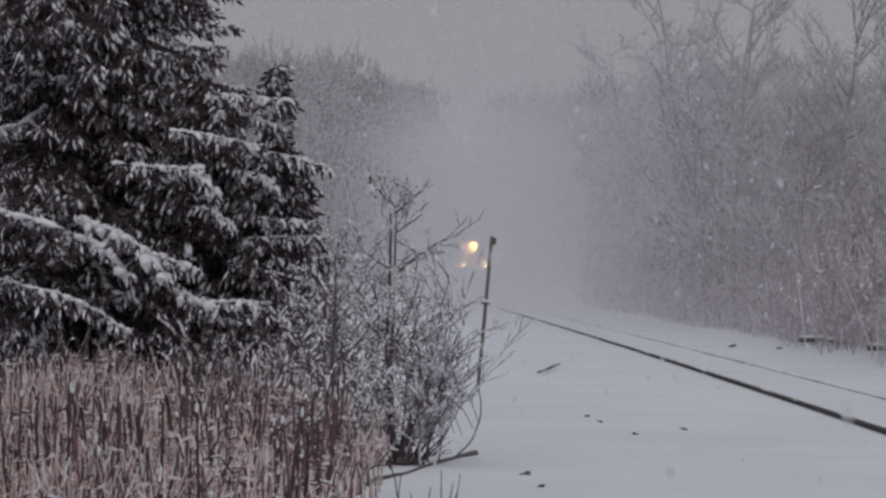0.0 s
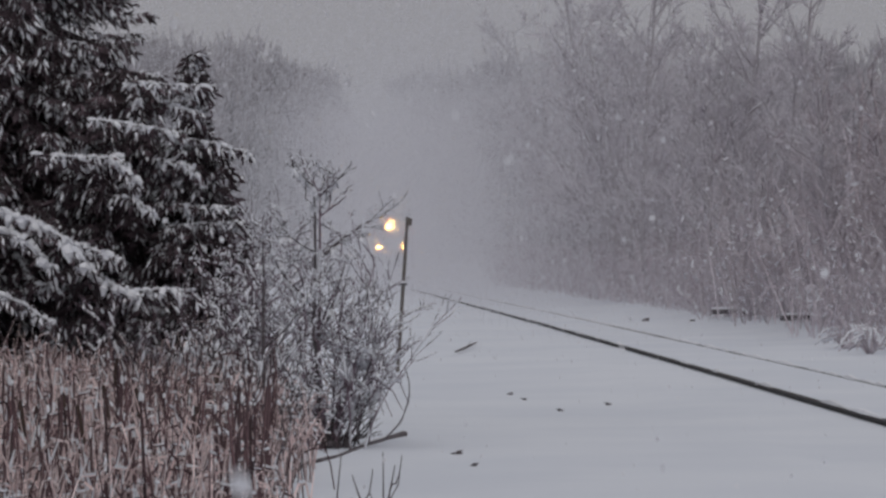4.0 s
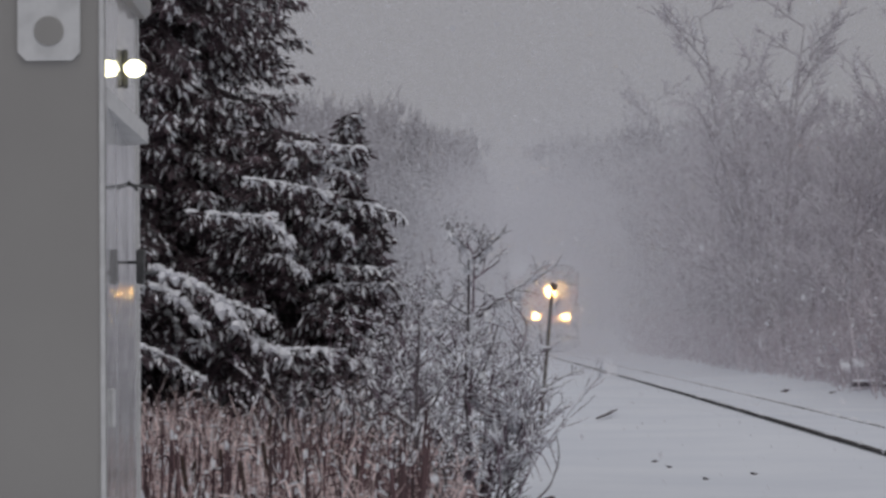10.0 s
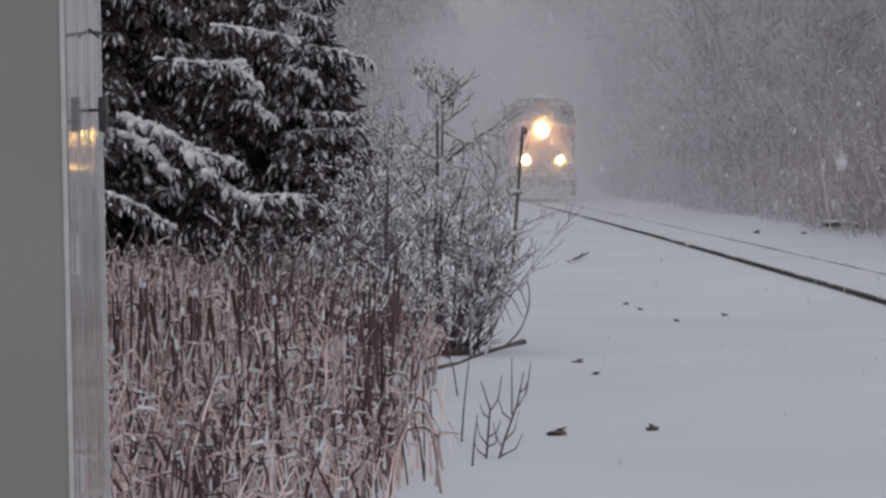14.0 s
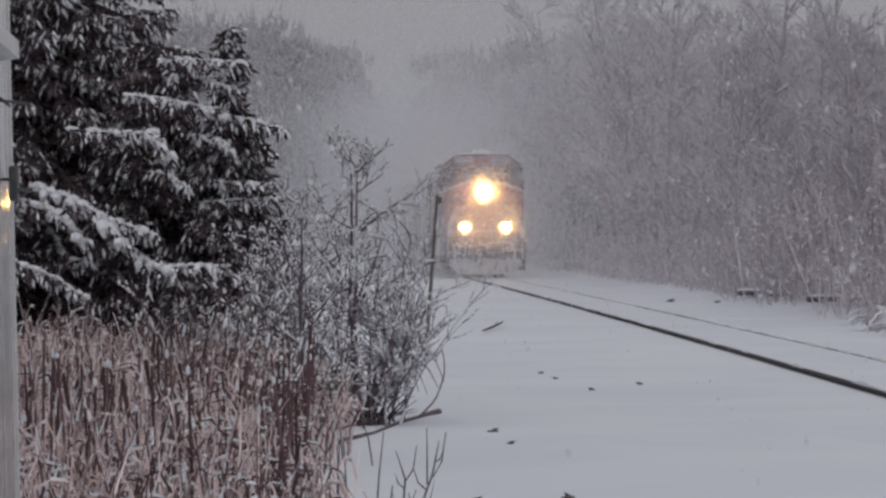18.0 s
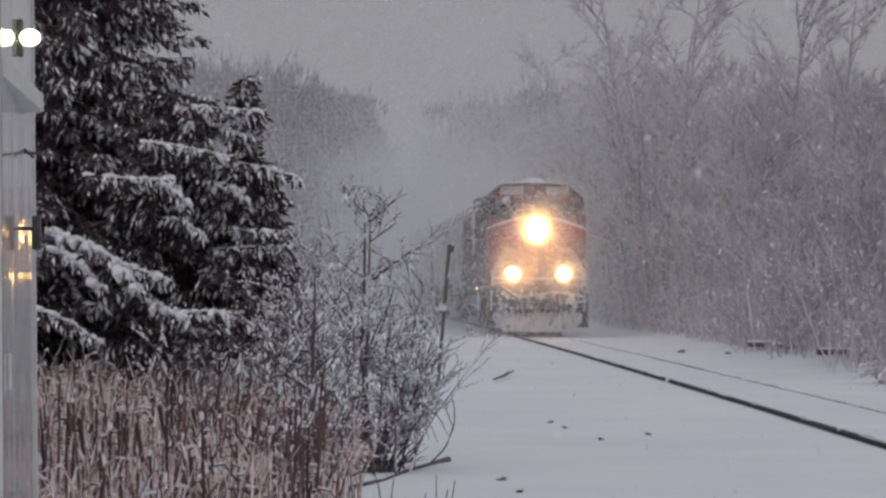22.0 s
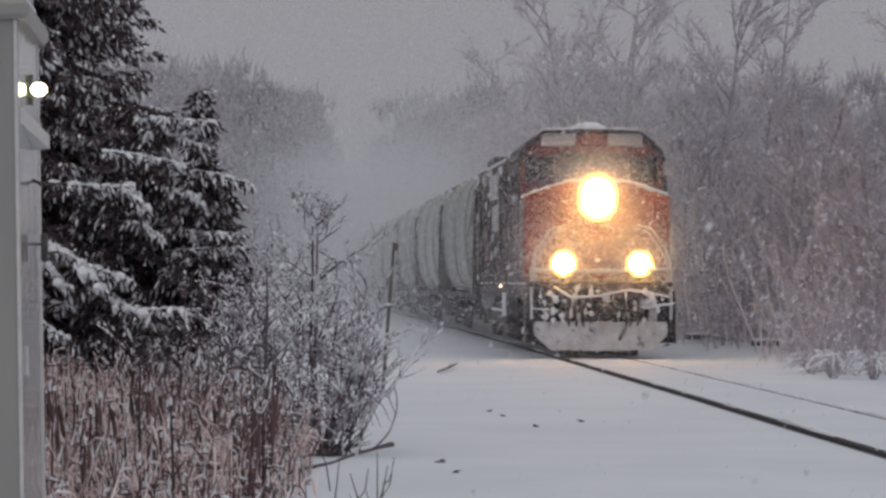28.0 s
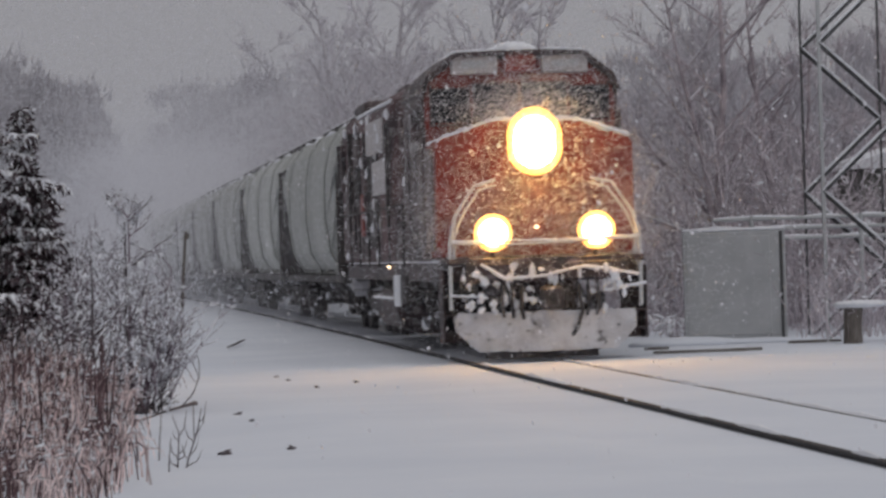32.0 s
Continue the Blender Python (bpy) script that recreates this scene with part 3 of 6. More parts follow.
def make_shrubs():
    shrub = make_shrub("bare_shrub", "leafless snow-laden shrub at the edge of the reeds", (0.22, 25.9, 0), [])
    shrub.matrix_basis = pose(0.22, 25.9, 0) @ Matrix.Scale(0.95, 4)
    wood, snow = Build(), Build()
    for r, path in ((0.021, [(0, 0, 0), (-0.06, 0, 0.8), (-0.05, 0, 1.5), (-0.04, 0, 2.26)]), (0.013, [(0, 0, 0), (-0.2, 0.1, 0.9), (-0.30, 0.1, 1.5), (-0.34, 0.1, 1.95)]),
                    (0.014, [(0, 0, 0), (0.22, -0.1, 0.7), (0.36, -0.1, 1.3), (0.42, -0.1, 1.68)]), (0.012, [(0.1, 0, 0), (0.30, 0.1, 0.55), (0.46, 0.1, 0.95), (0.52, 0.1, 1.3)]),
                    (0.013, [(-0.1, 0, 0), (-0.42, 0, 0.8), (-0.58, 0, 1.3), (-0.66, 0, 1.62)]), (0.012, [(0, 0.1, 0), (0.1, 0.2, 0.9), (0.15, 0.2, 1.5), (0.12, 0.2, 1.9)]),
                    (0.011, [(0.1, 0, 0), (0.30, -0.1, 0.35), (0.44, -0.1, 0.65), (0.50, -0.1, 0.95)]), (0.012, [(-0.1, -0.1, 0), (-0.2, -0.2, 0.7), (-0.16, -0.2, 1.2), (-0.2, -0.2, 1.6)]),
                    (0.010, [(0.05, -0.1, 0), (0.2, -0.2, 0.5), (0.22, -0.2, 0.9), (0.3, -0.2, 1.2)]), (0.010, [(-0.15, 0, 0), (-0.6, 0.1, 0.6), (-0.85, 0.1, 1.0), (-0.95, 0.1, 1.3)])):
        fine = [along(path, k / 9) + Vector((U(-.02, .02), U(-.02, .02), 0)) for k in range(10)]
        wood.tube(fine, [1.15 * r * (1 - 0.72 * k / 9) for k in range(10)], 6, False)
        for k in range(11):
            t = U(0.10, 1.0) if k else 1.0
            p = along(fine, t)
            d = Vector((U(-1.0, 1.0), U(-.6, .6), U(0.1, 1.1)))
            grow(wood, snow, p, d, U(0.28, 0.52) * (1.2 - 0.55 * t), r * 0.55, 2, 0.03, 1.0, (2, 4), 0.85)
        for k in range(9):
            if rnd.random() < 0.35:
                lift = Vector((0, 0, 0.005)) + Vector((U(-1, 1) * 0.006, -0.006, 0))
                snow.tube([fine[k] + lift, fine[k + 1] + lift], [r * 0.6, r * 0.5], 4, False)
    for k in range(11):
        x = U(-0.75, 0.62)
        high = U(0.55, 1.0) * (1.75 - 0.9 * abs(x + 0.05))
        grow(wood, snow, (x * 0.75, U(-.35, .3), 0), (x * 0.45, U(-.1, .1), 1), high, U(0.0065, 0.010), 2, 0.0, 0.95, (3, 4), 0.8)
    # canes that arch over and hang
    for k in range(16):
        side = 1 if k % 4 else -1
        out, high = U(0.30, 0.56) * side, U(0.45, 0.95)
        y = U(-.3, .3)
        cane = [(0.05, 0, 0.02), (out * 0.35, y * 0.5, high * 0.6), (out * 0.8, y, high), (out * 1.1, y, high * U(0.9, 1.02)), (out * 1.28, y, high * U(0.55, 0.8))]
        wood.tube([along(cane, q / 11) for q in range(12)], [U(0.007, 0.010) * (1 - 0.06 * q) for q in range(12)], 4, False)
        load(snow, cane[1:4], 0.009, 0.45)
        for q in range(4):
            grow(wood, snow, along(cane, U(0.30, 0.80)), (U(-.9, .35) * side, U(-.5, .5), U(-.3, 0.7)), U(0.12, 0.30), 0.005, 1, 0.05, 1.0, (2, 3), 0.8)
    part("stem_wood", wood, SHRUB, shrub)["kind"] = "stuff"
    part("stem_snow", snow, FLUFF, shrub, "snow lying along the twigs")["kind"] = "stuff"
    wood, snow = Build(), Build()
    limb = [(0.0, 0, 1.72), (0.16, 0.1, 1.86), (0.34, 0.2, 1.98), (0.54, 0.3, 2.06)]
    wood.tube(limb, [0.016, 0.013, 0.010, 0.005], 5)
    load(snow, limb, 0.012, 0.3)
    for t in (0.3, 0.45, 0.6, 0.75, 0.9):
        grow(wood, snow, along(limb, t), (U(0, 1), U(-.5, .5), U(-.2, .9)), U(0.15, 0.3), 0.005, 1, 0, 0.8)
    # the upright leader and its side limbs
    for path, r0, r1 in (([(0, 0, 0), (-0.07, 0, 0.55), (-0.10, 0, 1.1), (-0.085, 0, 1.8), (-0.09, 0, 2.32)], 0.026, 0.007), ([(-0.09, 0, 2.30), (-0.15, 0, 2.36), (-0.27, -0.03, 2.46)], 0.009, 0.003),
                         ([(-0.05, 0, 2.22), (0.06, 0, 2.30), (0.19, 0.03, 2.42)], 0.008, 0.003), ([(-0.085, 0, 1.74), (-0.2, 0, 1.80), (-0.31, 0, 1.88), (-0.40, 0, 1.87)], 0.010, 0.003),
                         ([(-0.10, 0, 0.95), (0.0, -0.03, 1.12), (0.10, -0.03, 1.38), (0.18, -0.03, 1.72)], 0.015, 0.004), ([(-0.10, 0, 1.25), (-0.24, 0, 1.42), (-0.42, 0.05, 1.62), (-0.50, 0.05, 1.92)], 0.014, 0.004),
                         ([(0.02, 0, 0.2), (0.16, 0.05, 0.6), (0.30, 0.05, 0.95), (0.36, 0.05, 1.42)], 0.014, 0.004), ([(-0.08, 0, 2.05), (0.0, 0, 2.16), (0.04, 0.03, 2.42)], 0.007, 0.003), ([(-0.09, 0, 2.12), (-0.16, 0, 2.2), (-0.17, 0, 2.44)], 0.006, 0.0025)):
        fine = [along(path, k / 8) + Vector((U(-.008, .008), U(-.01, .01), 0)) for k in range(9)]
        wood.tube(fine, [r0 + (r1 - r0) * k / 8 for k in range(9)], 6, False)
        load(snow, fine[1:], (r0 + r1) * 0.42, 0.5)
        for k in range(5):
            side = 1 if k % 2 else -1
            grow(wood, snow, along(fine, U(0.4, 1.0)), (side * U(0.4, 1.0), U(-.3, .3), U(0.5, 1.1)), U(0.09, 0.22), min(r1 * 1.2, 0.005), 1, 0.0, 0.8, (2, 3), 0.6)
    hoop = [along([(0.40, 0.8, 0.04), (0.52, 0.9, 0.09), (0.66, 0.95, 0.23), (0.735, 0.95, 0.44), (0.735, 0.95, 0.58), (0.705, 0.95, 0.71)], k / 14) for k in range(15)]
    wood.tube(hoop, [0.010 - 0.0004 * k for k in range(15)], 5)
    for k in range(18):
        p = Vector((U(-0.05, 0.30), U(-.1, .1), U(0.02, 0.10)))
        grow(wood, snow, p, (U(-.6, .9), U(-.3, .3), U(0.3, 1)), U(0.2, 0.5), 0.010, 1, 0.0, 0.3)
    for k in range(16):
        wood.lump((U(-0.04, 0.18), U(-.12, .05), U(0.0, 0.14)), (U(.03, .06), .04, U(.03, .07)), 3, 6, 0.4)
    part("limb", wood, BARK, shrub)["kind"] = "stuff"
    part("limb_snow", snow, FLUFF, shrub)["kind"] = "stuff"
    second = [((0, 0, 0), (U(-.5, .4), U(-.3, .3), 1), U(0.85, 1.35), U(0.010, 0.015), 3, 0.02) for _ in range(9)]
    make_shrub("bare_shrub", "leafless snow-covered shrub among the reeds", (-0.42, 26.8, 0), second, 0.6)
    third = [((U(-.2, .2), 0, 0), (U(-.6, .6), U(-.3, .3), 1), U(0.7, 1.1), U(0.008, 0.012), 3, 0.02) for _ in range(9)]
    make_shrub("bare_shrub", "low leafless shrub frosted with snow below the spruce", (-0.95, 27.4, 0), third, 0.65)
    sap = thing("sapling", "slender dark sapling with snowy forks standing in the reeds", "sapling", "saplings in the reeds", at=pose(-0.235, 23.2, 0))
    stem, snow = Build(), Build()
    stem.tube([(0, 0, 0), (0.008, 0, 0.5), (-0.006, 0, 1.0), (0.006, 0, 1.45), (0, 0, 1.72)], [0.018, 0.016, 0.013, 0.009, 0.004], 7)
    for z, x, up, r in ((0.72, 0.30, 0.34, 0.011), (0.95, 0.42, 0.52, 0.011), (0.80, -0.34, 0.36, 0.009), (1.05, -0.26, 0.40, 0.008), (0.55, -0.22, 0.24, 0.008), (1.25, 0.20, 0.32, 0.007), (0.45, 0.26, 0.16, 0.008), (1.38, -0.14, 0.24, 0.006)):
        limb = [(0, 0, z), (x * 0.35, -0.02, z + up * 0.25), (x * 0.7, -0.03, z + up * 0.62), (x, -0.03, z + up)]
        stem.tube(limb, [r, r * 0.85, r * 0.6, r * 0.3], 5)
        for k in range(6):
            c = U(0.1, 0.85)
            p, q = along(limb, c) + Vector((0, -0.004, r * 0.7)), along(limb, min(1, c + U(0.08, 0.2))) + Vector((0, -0.004, r * 0.6))
            snow.tube([p, (p + q) / 2 + Vector((0, 0, 0.004)), q], [r * 0.4, r * U(0.8, 1.4), r * 0.4], 5)
        for k in range(4):
            grow(stem, snow, along(limb, U(0.4, 1)), (x, U(-.3, .3), U(0.2, 0.9)), U(0.08, 0.2), 0.0045, 1, 0.0, 0.8)
    part("stem", stem, BARK, sap, "dark thin stem")
    part("snow_load", snow, FLUFF, sap)["kind"] = "stuff"
    for x, y, h in ((-0.36, 23.8, 1.05), (-0.52, 24.4, 1.2), (-0.75, 24.2, 0.95), (-0.03, 25.0, 0.8), (-0.28, 21.5, 0.75), (-0.45, 22.4, 0.85), (-0.12, 20.6, 0.6), (-0.6, 22.9, 0.9), (0.02, 23.6, 0.6), (-0.33, 19.6, 0.6)):
        make_shrub("sapling", "thin bare sapling standing in the reeds", (x, y, 0), [((0, 0, 0), (U(-.08, .08), 0, 1), h, 0.009, 2, 0.0)], 0.8, "saplings in the reeds")
    for k in range(26):
        y = U(19.5, 26.5)
        make_shrub("dry_stalk", "dark dry stalk standing among the reeds", (U(-1.5, -0.02), y, 0), [((0, 0, 0), (U(-.12, .12), 0, 1), U(0.6, 1.05), 0.008, 1, 0.0)], 0.5, "stalks in the reed bed", 0.5)
    shoots = (([(0.355, 0), (0.37, 0.17), (0.384, 0.35), (0.335, 0.50)], [(0.384, 0.34, 0.445, 0.53), (0.37, 0.16, 0.31, 0.30), (0.375, 0.2, 0.44, 0.30), (0.36, 0.1, 0.30, 0.17), (0.37, 0.15, 0.43, 0.22), (0.38, 0.30, 0.33, 0.38)]),
              ([(0.41, 0), (0.455, 0.17), (0.529, 0.38), (0.563, 0.55)], [(0.50, 0.32, 0.50, 0.62), (0.53, 0.36, 0.60, 0.60), (0.46, 0.18, 0.54, 0.34), (0.45, 0.15, 0.40, 0.28), (0.44, 0.1, 0.56, 0.22), (0.50, 0.29, 0.43, 0.40), (0.54, 0.44, 0.58, 0.50)]))
    for stem_path, twigs in shoots:
        x0 = stem_path[0][0]
        shoot = thing("young_shoot", "dark bare forked shoot poking through the snow", "shoot", "shoots in the snow", at=pose(x0, 17.0, -0.05))
        part("stem", Build().tube([(x - x0, U(-.02, .02), z) for x, z in stem_path], [0.0075, 0.0065, 0.0055, 0.0025], 5), BARK, shoot)
        for xa, za, xb, zb in twigs:
            part("twig", Build().tube([(xa - x0, 0, za), ((xa + 2 * xb) / 3 - x0, U(-.06, .06), (2 * za + zb) / 3), (xb - x0, U(-.08, .08), zb)], [0.0048, 0.004, 0.002], 4), BARK, shoot)
    for x, lean, y, h in ((0.0, 0.01, 18.0, 0.46), (0.022, 0.0, 18.1, 0.40), (0.12, -0.02, 18.0, 0.46), (0.28, 0.045, 18.0, 0.49), (0.06, 0.02, 19.2, 0.38), (0.32, 0.03, 16.6, 0.30), (-0.03, -0.02, 17.2, 0.30)):
        b = Build().tube([(0, 0, -0.02), (lean * 0.4, 0, h * 0.5), (lean, 0.01, h)], [0.0062, 0.005, 0.0028], 5)
        solid("dry_stalk", b, BARK, "thin dark stalk poking through the snow", "stalk", "shoots in the snow", at=pose(x - 0.04, y, 0))
    log = thing("fallen_log", "dark fallen branch lying at the foot of the shrub", "log", at=pose(0, 0, 0))
    part("wood", Build().tube([(-0.16, 21.9, 0.03), (-0.06, 23.0, 0.05), (0.06, 24.1, 0.06), (0.30, 24.8, 0.05), (0.52, 26.0, 0.06), (0.70, 26.8, 0.065), (0.89, 27.5, 0.075)], [0.010, 0.014, 0.018, 0.024, 0.024, 0.026, 0.030], 7), BARK, log)
    part("snow_load", Build().tube([(-0.06, 23.0, 0.065), (0.06, 24.1, 0.08), (0.2, 24.5, 0.08)], [0.005, 0.012, 0.005], 6), FLUFF, log)
    part("snow_load", Build().tube([(0.45, 25.7, 0.085), (0.6, 26.4, 0.092), (0.75, 27.0, 0.09)], [0.005, 0.012, 0.005], 6), FLUFF, log)
    stick = Build().tube([(2.42, 52.6, 0.03), (2.68, 54.4, 0.045), (2.98, 57.0, 0.06)], [0.016, 0.022, 0.012], 6).tube([(2.68, 54.4, 0.04), (2.78, 54.9, 0.12)], [0.012, 0.006], 5)
    solid("stick", stick, BARK, "dark broken branch lying on the snow", "stick")
    for x, y, s in ((2.37, 36.9, .036), (2.47, 35.8, .028), (3.31, 34.6, .036), (1.23, 24.9, .035), (0.80, 18.4, .055), (1.36, 18.6, .045), (1.3, 23.6, .03), (2.7, 33.5, .03), (8.1, 77.0, .10), (9.0, 75, .08)):
        b = Build().lump((0, 0, 0), (s * 1.3, s, s * 0.35), 3, 6, 0.35)
        b.blade((0, 0, 0.01), (s * 2, s, s * 0.6), s * 0.7)
        solid("dead_leaf", b, BARK, "dark dead leaves lying on the snow", "leaf litter", "litter on the snow", at=pose(x, y, ground_z(x, y) + s * 0.2, 0, 0, U(0, 360)))


make_shrubs()


# ---- reeds ----
def make_reeds():
    b, snow, brown = Build(), Build(), Build()
    for n in range(6600):
        y = U(13.0, 28.2)
        right = -0.10 + 0.12 * math.sin(y * 0.9) - (0.10 if y < 20 else 0) + (0.3 * (y - 24) / 4 if y > 24 else 0)
        x = right - rnd.random() * 4.0 + max(0, rnd.gauss(0, 0.12))
        patch = noise.noise(Vector((x * 1.6, y * 0.45, 2.2)))
        h = U(0.45, 0.92) * (1.0 if y > 20 else 0.82) * (0.75 if x > right - 0.2 else 1) * (1 + 0.35 * noise.noise(Vector((x * 1.1, y * 0.3, 7.7))))
        if rnd.random() < 0.05:
            h *= 1.25
        lean = Vector((rnd.gauss(0, .19), rnd.gauss(0, .14), 0)) * h
        a, m, t = Vector((x, y, 0)), Vector((x, y, h * 0.55)) + lean * 0.35, Vector((x, y, h)) + lean
        w = U(0.006, 0.016)
        face = Vector((0, 1, 0.0))
        s = brown if rnd.random() < (0.30 if y > 19 else 0.2) + 0.5 * patch + (0.18 if x > -1.1 else -0.06) else b
        s.blade(a, m, w, 0.9, face)
        s.blade(m, t, w * 0.9, 0.3, face)
        for _ in range(2):
            if rnd.random() > 0.62:
                continue
            # a dry leaf that arches over and curls down
            k = m.lerp(t, U(-0.4, 0.8))
            d = Vector((rnd.choice((-1, 1)) * U(0.02, 0.10), U(-.05, .05), 0))
            rise_by = U(0.02, 0.11)
            p = [k, k + d * 0.7 + Vector((0, 0, rise_by)), k + d * 1.5 + Vector((0, 0, rise_by * 0.8)), k + d * U(1.6, 2.3) + Vector((0, 0, rise_by * 0.3 - U(0.02, 0.14)))]
            leaf = b if rnd.random() < 0.66 else brown
            q = U(0.007, 0.016)
            for i in range(3):
                leaf.blade(p[i], p[i + 1], q * (1 - 0.2 * i), (0.8, 0.75, 0)[i], face)
            if rnd.random() < 0.45:
                up = Vector((0, -0.006, 0.007))
                snow.blade(p[1] + up, p[1].lerp(p[2], U(0.4, 1.0)) + up, U(0.009, 0.020), 0.5, face)
        if rnd.random() < (0.36 if y > 19 else 0.62) - 0.4 * patch:
            c = m.lerp(t, U(0.0, 0.9)) + Vector((0, -0.006, 0))
            snow.blade(c, c + (t - m).normalized() * U(0.03, 0.11), w * U(0.8, 1.4), 0.3, face)
    for n in range(400):
        y = U(15.0, 27.5)
        x = U(-0.14 * y - 0.3, -0.15)
        h = U(0.6, 1.0)
        lean = Vector((rnd.gauss(0, .07), rnd.gauss(0, .06), 0)) * h
        brown.tube([Vector((x, y, 0)), Vector((x, y, h * 0.5)) + lean * 0.4, Vector((x, y, h)) + lean], [0.0095, 0.0085, 0.006], 4, False)
        if rnd.random() < 0.4:
            c = Vector((x, y - 0.008, h - U(0, 0.04))) + lean
            snow.lump(tuple(c), (U(0.006, 0.011), 0.009, U(0.015, 0.035)), 3, 5, 0.35)
    for n in range(1500):
        x, y = U(-4.2, -0.2), U(13.5, 27.5)
        s = U(0.012, 0.045) * (0.7 if y < 19 else 1)
        snow.lump((x, y, U(0.0, 0.32 if n % 3 else 0.6)), (s * U(0.4, 1.2), s, s * U(0.25, 0.6)), 3, 6, 0.4)
    bed = thing("reed_bed", "dense dry reeds and cattails sprinkled with snow", "reeds", kind="stuff")
    part("reed_stems", b, REED, bed)["kind"] = "stuff"
    part("dark_stems", brown, DARKREED, bed)["kind"] = "stuff"
    part("caught_snow", snow, FLUFF, bed)["kind"] = "stuff"
    stalk = Build().tube([(0, 0, 0), (0.01, 0, 0.5), (0.0, 0, 1.0)], [0.006, 0.005, 0.003], 4)
    head = Build().tube([(0, 0, 0.76), (0, 0, 0.775), (0, 0, 0.955), (0, 0, 0.97)], [0.003, 0.0125, 0.0125, 0.003], 7)
    one = thing("cattail", "brown cattail with a dark seed head among the reeds", "cattail", "cattails in the reed bed", at=pose(-2.6, 26, 0, 4, 6, 0))
    part("stalk", stalk, REED, one)
    part("seed_head", head, CATTAIL, one, "dark brown seed head")
    for n in range(44):
        y = U(16, 27)
        x = U(-0.125 * y - 0.2, -0.35)
        copy_thing(one, pose(x, y, U(-.45, -.05), U(-9, 9), U(-12, 12), U(0, 360)))


make_reeds()


# ---- leaning post ----
def make_post():
    post = thing("marker_post", "thin dark leaning marker post standing in the snow", "post", at=pose(1.27, 45.3, 0))
    top = (0.17, 0, 2.18)
    part("pole", Build().tube([(0, 0, -0.1), (0.09, 0, 1.1), top], [0.028, 0.026, 0.024], 7), WOOD, post)
    part("sign_plate", Build().box((0.20, -0.03, 2.11), (0.06, 0.02, 0.10), pose(0, 0, 0, 0, 6, 0), 0.008), WOOD, post, "small dark plate on the top")
    snow = Build().lump((0.09, -0.03, 1.25), (0.06, 0.04, 0.022), 4, 8, 0.2)
    part("bracket", Build().box((0.09, -0.03, 1.22), (0.12, 0.05, 0.025)), DARK, post)
    part("snow_load", snow, FLUFF, post, smooth=True)


make_post()


# ---- woods ----
def far_tree(height, seed, count):
    """A trunk and a dense feathery crown of bare twig sprays, for the woods far off."""
    keep = rnd.getstate()
    rnd.seed(seed)
    b = Build().tube([(0, 0, -0.3), (U(-.2, .2), 0, height * 0.5), (0, 0, height * 0.95)], [0.012 * height, 0.008 * height, 0.02], 4, False)
    heads = [(U(-.09, .09) * height, U(-.09, .09) * height, U(0.55, 0.93) * height, U(0.07, 0.13) * height) for _ in range(7)]
    for n in range(count):
        if n % 3:
            hx, hy, hz, r = rnd.choice(heads)
            a, q = U(0, 6.283), rnd.random() ** 0.5
            p = Vector((hx + r * q * math.cos(a), hy + r * q * math.sin(a), hz + U(-1.6, 0.8) * r * (1.1 - q)))
        else:
            t, a = U(0.0, 0.75), U(0, 6.283)
            q = height * 0.19 * U(0.1, 1.0)
            p = Vector((q * math.cos(a), q * math.sin(a), t * height))
        e = p + Vector((U(-.45, .45), U(-.45, .45), U(0.25, 1.2))) * height * 0.07
        b.blade(p, e, U(0.07, 0.15))
    rnd.setstate(keep)
    return b


